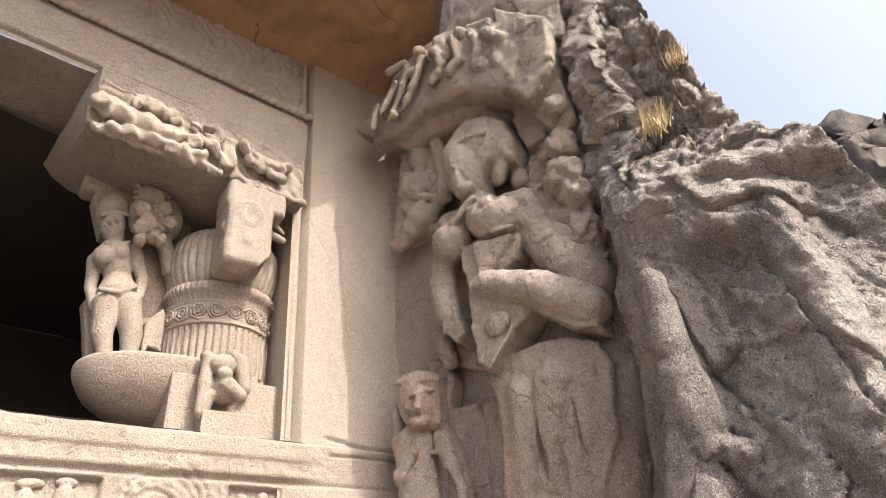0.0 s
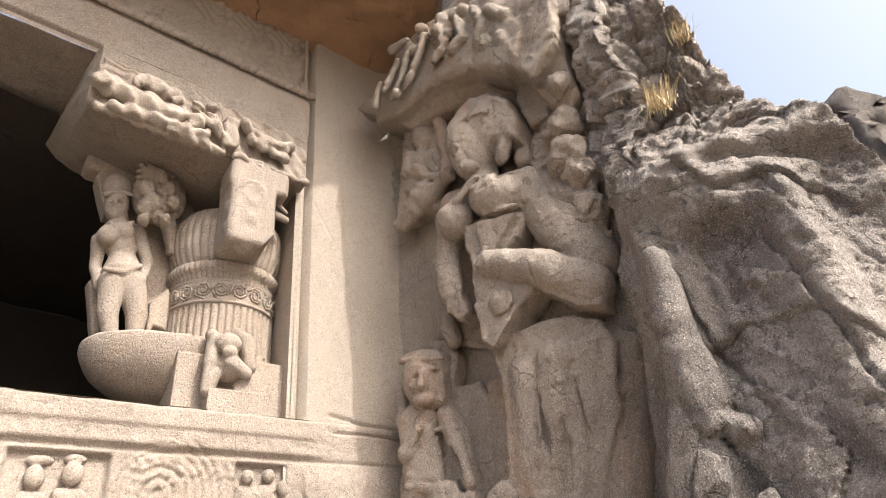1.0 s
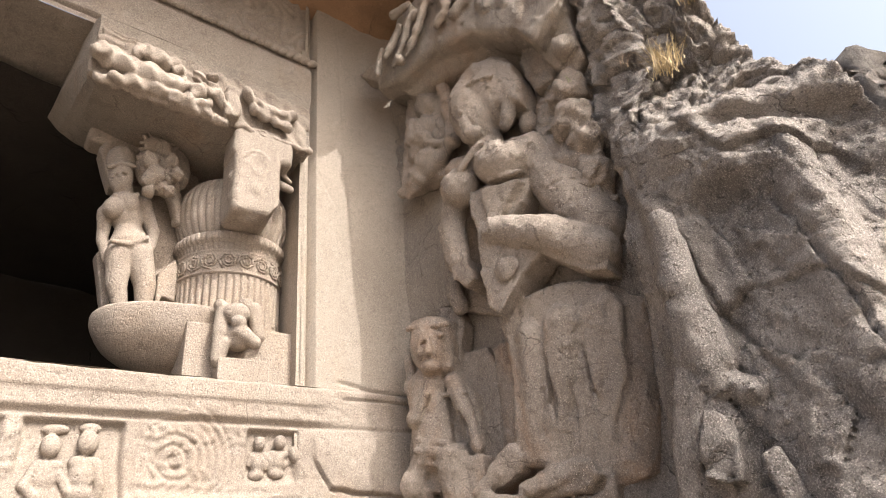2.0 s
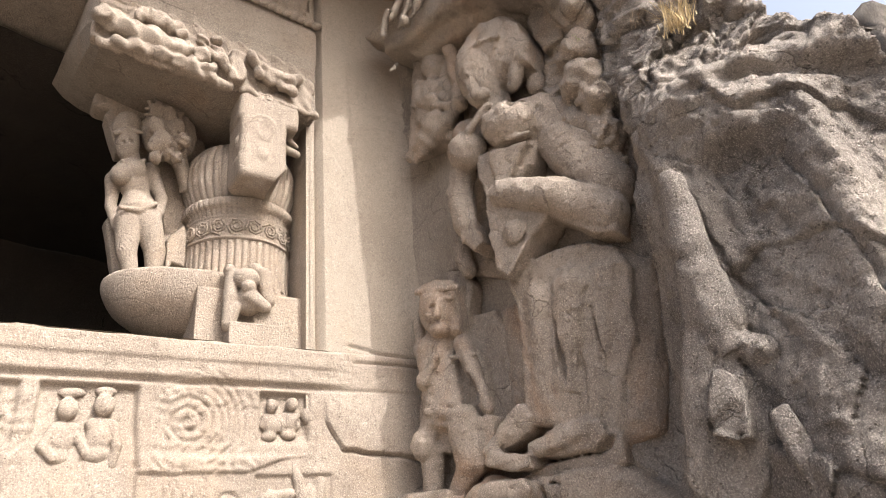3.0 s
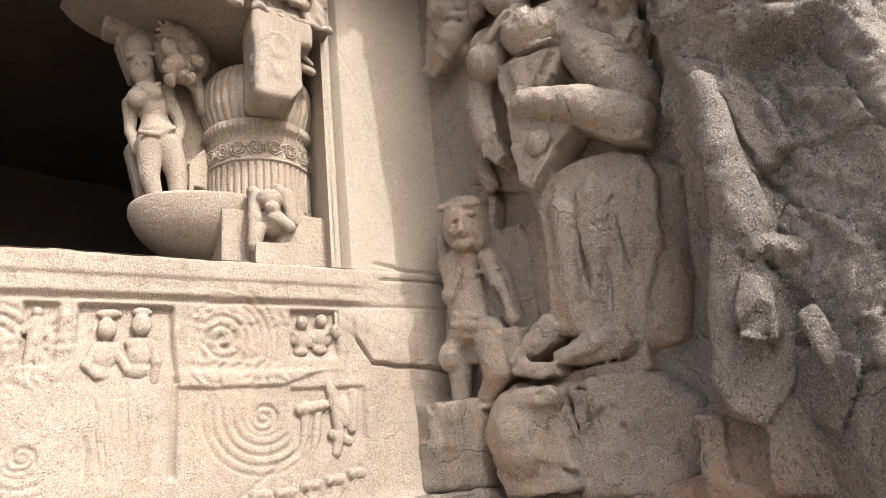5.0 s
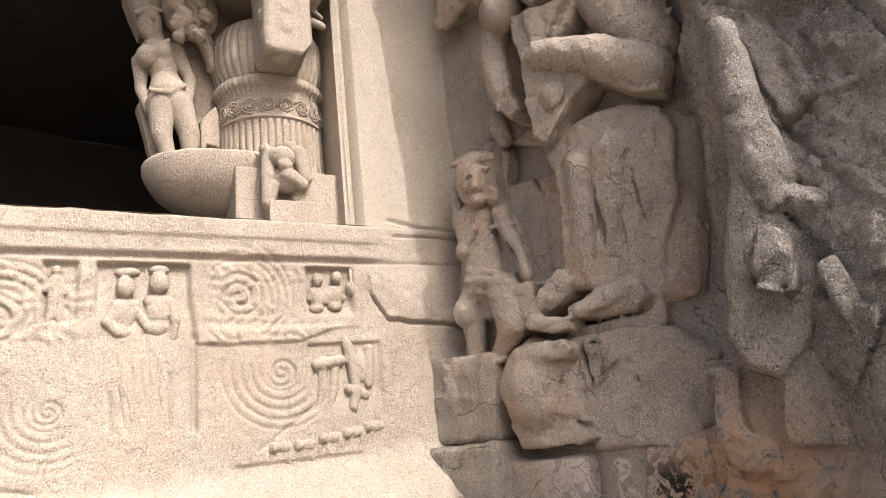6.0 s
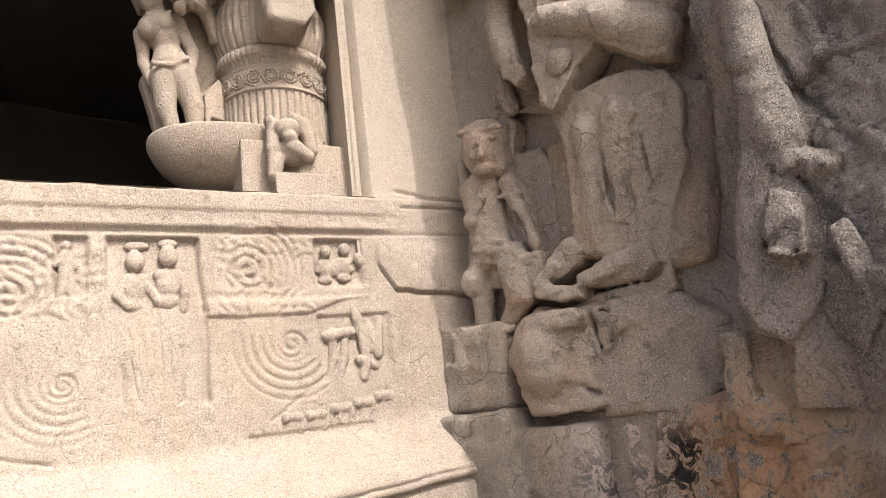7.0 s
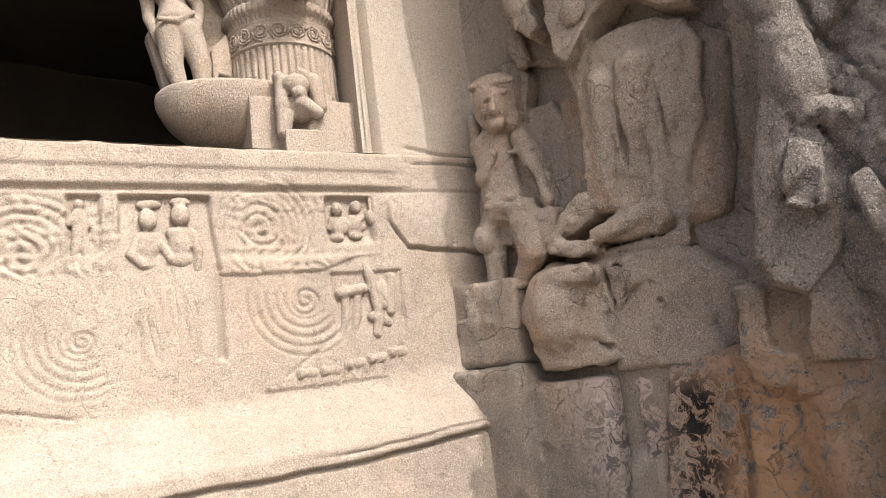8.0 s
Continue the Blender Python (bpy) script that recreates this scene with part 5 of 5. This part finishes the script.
maiden.limb(-0.084, 3.770, 0.08, 0.081, -0.068, 3.517, 0.06, 0.051)
maiden.limb(-0.367, 4.028, 0.20, 0.019, -0.251, 4.028, 0.20, 0.019)
maiden.limb(-0.251, 4.028, 0.20, 0.019, -0.136, 4.106, 0.20, 0.019)
maiden.limb(-0.398, 4.452, 0.16, 0.020, -0.306, 4.438, 0.16, 0.020)
maiden.limb(-0.306, 4.438, 0.16, 0.020, -0.242, 4.500, 0.16, 0.020)
maiden.limb(-0.476, 4.688, 0.17, 0.020, -0.392, 4.750, 0.17, 0.020)
maiden.limb(-0.392, 4.750, 0.17, 0.020, -0.295, 4.750, 0.17, 0.020)
maiden.limb(-0.433, 4.348, 0.03, 0.060, -0.419, 4.115, 0.02, 0.044)
maiden.limb(-0.419, 4.115, 0.02, 0.044, -0.364, 3.949, 0.04, 0.043)
maiden.limb(-0.163, 4.452, 0.04, 0.065, -0.073, 4.250, 0.05, 0.049)
maiden.limb(-0.073, 4.250, 0.05, 0.049, -0.092, 4.087, 0.10, 0.044)
maiden.plate(((-0.44, 4.04), (-0.37, 4.16), (-0.31, 3.94), (-0.27, 3.53), (-0.33, 3.56)), -0.06, 0.15, 0.02, 0, 0)
maiden.plate(((-0.00, 3.90), (0.12, 4.05), (0.18, 3.95), (0.15, 3.68), (0.05, 3.71), (0.01, 3.55)), 0.06, 0.2, 0.015, 0, 0)
maiden.plate(((-0.55, 5.02), (-0.44, 5.25), (0.14, 5.58), (0.28, 4.86), (0.21, 4.55), (0.36, 3.62), (0.04, 3.57), (-0.13, 4.29), (-0.17, 4.72), (-0.43, 4.69)), -0.08, 0.2, 0.02, 0, 0)
maiden.ball(-0.139, 3.476, 0.08, 0.166, 0.034, 0.10)
maiden.cut(-0.417, 4.625, 0.18, 0.019, 0.015, 0.03)
maiden.cut(-0.355, 4.646, 0.18, 0.020, 0.016, 0.03)
maiden.block(-0.062, 5.298, -0.220, 0.565, 0.283, 0.140, -8)
finish(maiden.build("maiden_statuette", CARVED, 0.010, on_facade(3.75), 0.004, -0.3, 10), "slender stone statuette standing on the bowl-shaped corbel", "statuette")
tree = Carving(0.012)
tree.ball(-0.182, 4.966, 0.160, 0.071, 0.082, 0.060, 0)
tree.ball(-0.104, 4.933, 0.190, 0.067, 0.077, 0.060, 37)
tree.ball(-0.198, 4.776, 0.220, 0.069, 0.080, 0.060, 14)
tree.ball(-0.099, 4.804, 0.160, 0.079, 0.092, 0.060, 51)
tree.ball(-0.037, 4.841, 0.190, 0.062, 0.072, 0.060, 28)
tree.ball(-0.149, 4.654, 0.220, 0.073, 0.085, 0.060, 5)
tree.ball(-0.048, 4.696, 0.160, 0.066, 0.076, 0.060, 42)
tree.ball(-0.185, 4.605, 0.190, 0.056, 0.064, 0.060, 19)
tree.ball(0.010, 4.706, 0.220, 0.053, 0.061, 0.060, 56)
tree.ball(-0.088, 4.583, 0.160, 0.061, 0.070, 0.060, 33)
tree.ball(-0.176, 4.500, 0.190, 0.042, 0.049, 0.060, 10)
tree.ball(-0.030, 4.528, 0.220, 0.043, 0.050, 0.060, 47)
tree.ball(-0.075, 4.847, 0.040, 0.218, 0.266, 0.120, 0)
tree.limb(-0.138, 4.979, 0.120, 0.024, 0.003, 5.004, 0.160, 0.014)
tree.limb(-0.138, 4.979, 0.120, 0.024, -0.015, 5.067, 0.160, 0.014)
tree.limb(-0.138, 4.979, 0.120, 0.024, -0.050, 5.116, 0.160, 0.014)
tree.limb(-0.138, 4.979, 0.120, 0.024, -0.096, 5.145, 0.160, 0.014)
tree.limb(-0.138, 4.979, 0.120, 0.024, -0.148, 5.149, 0.160, 0.014)
tree.limb(-0.138, 4.979, 0.120, 0.024, -0.198, 5.130, 0.160, 0.014)
tree.limb(-0.138, 4.979, 0.120, 0.024, -0.242, 5.088, 0.160, 0.014)
tree.limb(-0.138, 4.979, 0.120, 0.024, -0.273, 5.031, 0.160, 0.014)
tree.limb(-0.138, 4.979, 0.120, 0.024, -0.288, 4.965, 0.160, 0.014)
tree.limb(-0.138, 4.979, 0.120, 0.024, -0.286, 4.898, 0.160, 0.014)
tree.limb(0.034, 4.648, 0.000, 0.066, 0.119, 4.407, -0.020, 0.056)
finish(tree.build("carved_tree", CARVED, 0.009, on_facade(3.7), 0.006, -0.3, 11, ripple=(0.008, 80, 0.4, -9)), "carved stone tree crown with clustered fruit", "carving")
imp = Carving(0.015)
imp.ball(0.482, 3.425, 0.120, 0.097, 0.081, 0.090, 0)
imp.ball(0.482, 3.342, 0.180, 0.056, 0.048, 0.050, 0)
imp.limb(0.406, 3.473, 0.050, 0.057, 0.372, 3.278, 0.100, 0.047)
imp.limb(0.372, 3.278, 0.100, 0.047, 0.357, 3.081, 0.100, 0.035)
imp.ball(0.512, 3.265, 0.080, 0.105, 0.105, 0.100, 0)
imp.limb(0.503, 3.277, 0.160, 0.056, 0.611, 3.209, 0.160, 0.048)
imp.limb(0.412, 3.202, 0.100, 0.047, 0.377, 3.062, 0.080, 0.046)
imp.ball(0.574, 3.560, 0.020, 0.059, 0.051, 0.060, 0)
imp.limb(0.624, 3.512, 0.050, 0.059, 0.673, 3.299, 0.050, 0.050)
imp.ball(0.373, 3.512, 0.050, 0.041, 0.041, 0.050, 0)
finish(imp.build("crouching_statuette", CARVED, 0.010, on_facade(3.3), 0.005, -0.25, 12), "small crouching stone statuette on a pedestal", "statuette")
box("pedestal", 0.37, 0.74, 3.16, 3.5, 2.90, 3.09, CARVED, None, 0.012, 0.004)
finish(bpy.data.objects["pedestal.001"], "low square stone pedestal under the crouching statuette", "pedestal")

# parapet reliefs
couple = Carving(0.015)
couple.ball(-0.535, 2.450, 0.020, 0.057, 0.071, 0.050, 0)
couple.limb(-0.587, 2.338, 0.000, 0.039, -0.490, 2.336, 0.000, 0.040)
couple.ball(-0.542, 2.274, 0.000, 0.070, 0.105, 0.050, 0)
couple.ball(-0.546, 2.167, 0.000, 0.074, 0.052, 0.050, 0)
couple.ball(-0.344, 2.475, 0.030, 0.059, 0.072, 0.050, 0)
couple.limb(-0.398, 2.361, 0.010, 0.040, -0.297, 2.359, 0.010, 0.041)
couple.ball(-0.351, 2.295, 0.010, 0.072, 0.108, 0.050, 0)
couple.ball(-0.357, 2.186, 0.010, 0.076, 0.054, 0.050, 0)
couple.limb(-0.594, 2.335, 0.020, 0.031, -0.640, 2.228, 0.030, 0.028)
couple.limb(-0.640, 2.228, 0.030, 0.028, -0.581, 2.161, 0.040, 0.028)
couple.limb(-0.275, 2.347, 0.020, 0.033, -0.249, 2.233, 0.030, 0.029)
couple.limb(-0.249, 2.233, 0.030, 0.029, -0.260, 2.125, 0.020, 0.029)
couple.limb(-0.468, 2.296, 0.020, 0.025, -0.424, 2.203, 0.030, 0.025)
couple.ball(-0.529, 2.550, 0.000, 0.078, 0.036, 0.040, 0)
couple.ball(-0.342, 2.565, 0.000, 0.058, 0.033, 0.040, 0)
finish(couple.build("couple_relief", CARVED, 0.010, on_facade(3.24), 0.006, -0.1, 13), "worn stone relief of two standing figures", "relief", "reliefs on the parapet")
couplelegs = Carving(0.015)
couplelegs.limb(-0.554, 2.001, 0.000, 0.045, -0.537, 1.808, 0.000, 0.038)
couplelegs.limb(-0.537, 1.808, 0.000, 0.038, -0.521, 1.601, -0.010, 0.031)
couplelegs.limb(-0.480, 1.997, 0.000, 0.045, -0.471, 1.803, 0.000, 0.038)
couplelegs.limb(-0.471, 1.803, 0.000, 0.038, -0.454, 1.594, -0.010, 0.031)
couplelegs.limb(-0.432, 1.994, 0.000, 0.046, -0.416, 1.798, 0.000, 0.038)
couplelegs.limb(-0.416, 1.798, 0.000, 0.038, -0.400, 1.588, -0.010, 0.031)
couplelegs.limb(-0.333, 1.988, 0.000, 0.046, -0.324, 1.791, 0.000, 0.039)
couplelegs.limb(-0.324, 1.791, 0.000, 0.039, -0.308, 1.579, -0.010, 0.032)
finish(couplelegs.build("worn_legs_relief", CARVED, 0.010, on_facade(3.235), 0.008, -0.1, 14), "eroded stone relief of standing legs", "relief", "reliefs on the parapet")
pair = Carving(0.012)
pair.ball(0.707, 2.514, 0.020, 0.042, 0.052, 0.050, 0)
pair.limb(0.665, 2.433, 0.000, 0.029, 0.746, 2.432, 0.000, 0.029)
pair.ball(0.701, 2.386, 0.000, 0.052, 0.078, 0.050, 0)
pair.ball(0.693, 2.306, 0.000, 0.055, 0.039, 0.050, 0)
pair.ball(0.850, 2.530, 0.020, 0.043, 0.053, 0.050, 0)
pair.limb(0.807, 2.448, 0.000, 0.029, 0.891, 2.447, 0.000, 0.030)
pair.ball(0.844, 2.400, 0.000, 0.052, 0.079, 0.050, 0)
pair.ball(0.835, 2.320, 0.000, 0.056, 0.039, 0.050, 0)
pair.ball(0.982, 2.454, 0.000, 0.058, 0.067, 0.050, 0)
pair.ball(0.765, 2.393, 0.000, 0.163, 0.057, 0.030, 0)
finish(pair.build("pair_relief", CARVED, 0.009, on_facade(3.24), 0.008, -0.1, 15), "small broken stone relief of figures", "relief", "reliefs on the parapet")
dancers = Carving(0.010)
dancers.limb(0.709, 1.936, 0.000, 0.032, 0.698, 1.745, 0.000, 0.035)
dancers.limb(0.698, 1.745, 0.000, 0.035, 0.653, 1.592, 0.000, 0.027)
dancers.limb(0.800, 1.918, 0.000, 0.036, 0.781, 1.738, 0.000, 0.036)
dancers.limb(0.781, 1.738, 0.000, 0.036, 0.736, 1.592, 0.000, 0.028)
dancers.limb(0.669, 1.905, 0.010, 0.039, 0.832, 1.927, 0.010, 0.040)
dancers.limb(0.855, 2.139, 0.010, 0.028, 0.902, 2.011, 0.020, 0.036)
dancers.limb(0.902, 2.011, 0.020, 0.036, 0.943, 1.723, 0.020, 0.036)
dancers.limb(0.943, 1.723, 0.020, 0.036, 0.912, 1.605, 0.020, 0.032)
dancers.limb(1.064, 2.007, 0.000, 0.041, 1.044, 1.759, 0.000, 0.037)
dancers.limb(0.891, 1.727, 0.020, 0.036, 1.012, 1.678, 0.010, 0.032)
dancers.ball(0.983, 1.886, 0.000, 0.057, 0.122, 0.040, 0)
finish(dancers.build("dancer_relief", CARVED, 0.009, on_facade(3.23), 0.006, -0.1, 16), "stone relief of striding dancers, heads lost", "relief", "reliefs on the parapet")
elephants = Carving(0.008)
elephants.ball(0.409, 1.389, -0.010, 0.068, 0.042, 0.045, 0)
elephants.ball(0.342, 1.389, 0.010, 0.034, 0.037, 0.040, 0)
elephants.limb(0.326, 1.376, 0.010, 0.015, 0.313, 1.311, 0.010, 0.011)
elephants.limb(0.373, 1.363, 0.000, 0.019, 0.367, 1.297, 0.000, 0.015)
elephants.limb(0.442, 1.355, 0.000, 0.019, 0.437, 1.296, 0.000, 0.015)
elephants.ball(0.575, 1.388, -0.010, 0.069, 0.042, 0.045, 0)
elephants.ball(0.505, 1.388, 0.010, 0.034, 0.038, 0.040, 0)
elephants.limb(0.488, 1.375, 0.010, 0.015, 0.474, 1.309, 0.010, 0.011)
elephants.limb(0.537, 1.362, 0.000, 0.019, 0.531, 1.295, 0.000, 0.015)
elephants.limb(0.608, 1.354, 0.000, 0.019, 0.602, 1.293, 0.000, 0.015)
elephants.ball(0.750, 1.415, -0.010, 0.071, 0.043, 0.045, 0)
elephants.ball(0.676, 1.414, 0.010, 0.035, 0.039, 0.040, 0)
elephants.limb(0.658, 1.401, 0.010, 0.015, 0.643, 1.334, 0.010, 0.012)
elephants.limb(0.710, 1.388, 0.000, 0.019, 0.703, 1.319, 0.000, 0.016)
elephants.limb(0.784, 1.379, 0.000, 0.020, 0.777, 1.318, 0.000, 0.016)
elephants.ball(0.922, 1.435, -0.010, 0.072, 0.044, 0.045, 0)
elephants.ball(0.845, 1.434, 0.010, 0.036, 0.040, 0.040, 0)
elephants.limb(0.827, 1.421, 0.010, 0.016, 0.811, 1.352, 0.010, 0.012)
elephants.limb(0.880, 1.407, 0.000, 0.020, 0.872, 1.338, 0.000, 0.016)
elephants.limb(0.957, 1.399, 0.000, 0.020, 0.949, 1.336, 0.000, 0.016)
elephants.ball(1.083, 1.462, -0.010, 0.073, 0.045, 0.045, 0)
elephants.ball(1.003, 1.461, 0.010, 0.036, 0.040, 0.040, 0)
elephants.limb(0.984, 1.447, 0.010, 0.016, 0.967, 1.377, 0.010, 0.012)
elephants.limb(1.040, 1.434, 0.000, 0.020, 1.031, 1.363, 0.000, 0.016)
elephants.limb(1.119, 1.425, 0.000, 0.020, 1.111, 1.362, 0.000, 0.016)
finish(elephants.build("elephant_frieze", CARVED, 0.008, on_facade(3.215), 0.004, -0.1, 17), "low stone frieze of small walking elephants", "relief", "reliefs on the parapet")
dancerleft = Carving(0.012)
dancerleft.ball(-0.909, 2.549, 0.000, 0.031, 0.034, 0.040, 0)
dancerleft.limb(-0.911, 2.493, 0.000, 0.034, -0.920, 2.382, 0.000, 0.030)
dancerleft.limb(-0.920, 2.382, 0.000, 0.030, -0.941, 2.245, 0.000, 0.023)
dancerleft.limb(-0.890, 2.399, 0.000, 0.027, -0.882, 2.243, 0.000, 0.024)
dancerleft.limb(-0.935, 2.477, 0.010, 0.017, -0.971, 2.432, 0.010, 0.017)
dancerleft.limb(-0.887, 2.483, 0.010, 0.017, -0.868, 2.413, 0.010, 0.017)
finish(dancerleft.build("single_figure_relief", CARVED, 0.009, on_facade(3.235), 0.005, -0.1, 18), "small worn stone relief of one figure", "relief", "reliefs on the parapet")

# ---- plants ----
def tuft(name, x, y, z, size, count, mat, seed, label, category):
    rng = random.Random(seed)
    bm = bmesh.new()
    for i in range(count):
        a, lean = rng.uniform(0, 2 * math.pi), rng.uniform(0.1, 1.0)
        length, wide = size * rng.uniform(0.5, 1.0), size * 0.012
        root = Vector((rng.gauss(0, size * 0.16), rng.gauss(0, size * 0.16), -0.02))
        side_ = Vector((-math.sin(a), math.cos(a), 0)) * wide
        rows = []
        for k in range(5):
            s = k / 4
            p = root + Vector((math.cos(a) * lean * length * s ** 1.5 * 0.8, math.sin(a) * lean * length * s ** 1.5 * 0.8, length * (s - 0.35 * lean * s * s)))
            rows.append((bm.verts.new(p - side_ * (1 - 0.8 * s)), bm.verts.new(p + side_ * (1 - 0.8 * s))))
        for (a0, b0), (a1, b1) in zip(rows, rows[1:]):
            bm.faces.new((a0, b0, b1, a1))
    ob = bm_object(name, bm, mat)
    ob.location = (x, y, z)
    return finish(ob, label, category)


tuft("grass_tuft", 2.410, 0.493, 4.452, 0.27, 150, STRAW, 1, "dry straw-coloured grass tuft rooted in the cliff", "grass")
tuft("grass_tuft", 2.582, 0.281, 5.002, 0.22, 90, STRAW, 2, "small dry grass tuft high on the cliff", "grass")
tuft("grass_tuft", 2.320, 0.742, 4.644, 0.14, 16, TWIG, 3, "wiry dead stalks growing from a rock crevice", "dead plant")
tuft("seedling", 2.239, 1.163, 4.799, 0.11, 12, LEAF, 4, "green seedling sprouting on the eroded figure", "seedling")
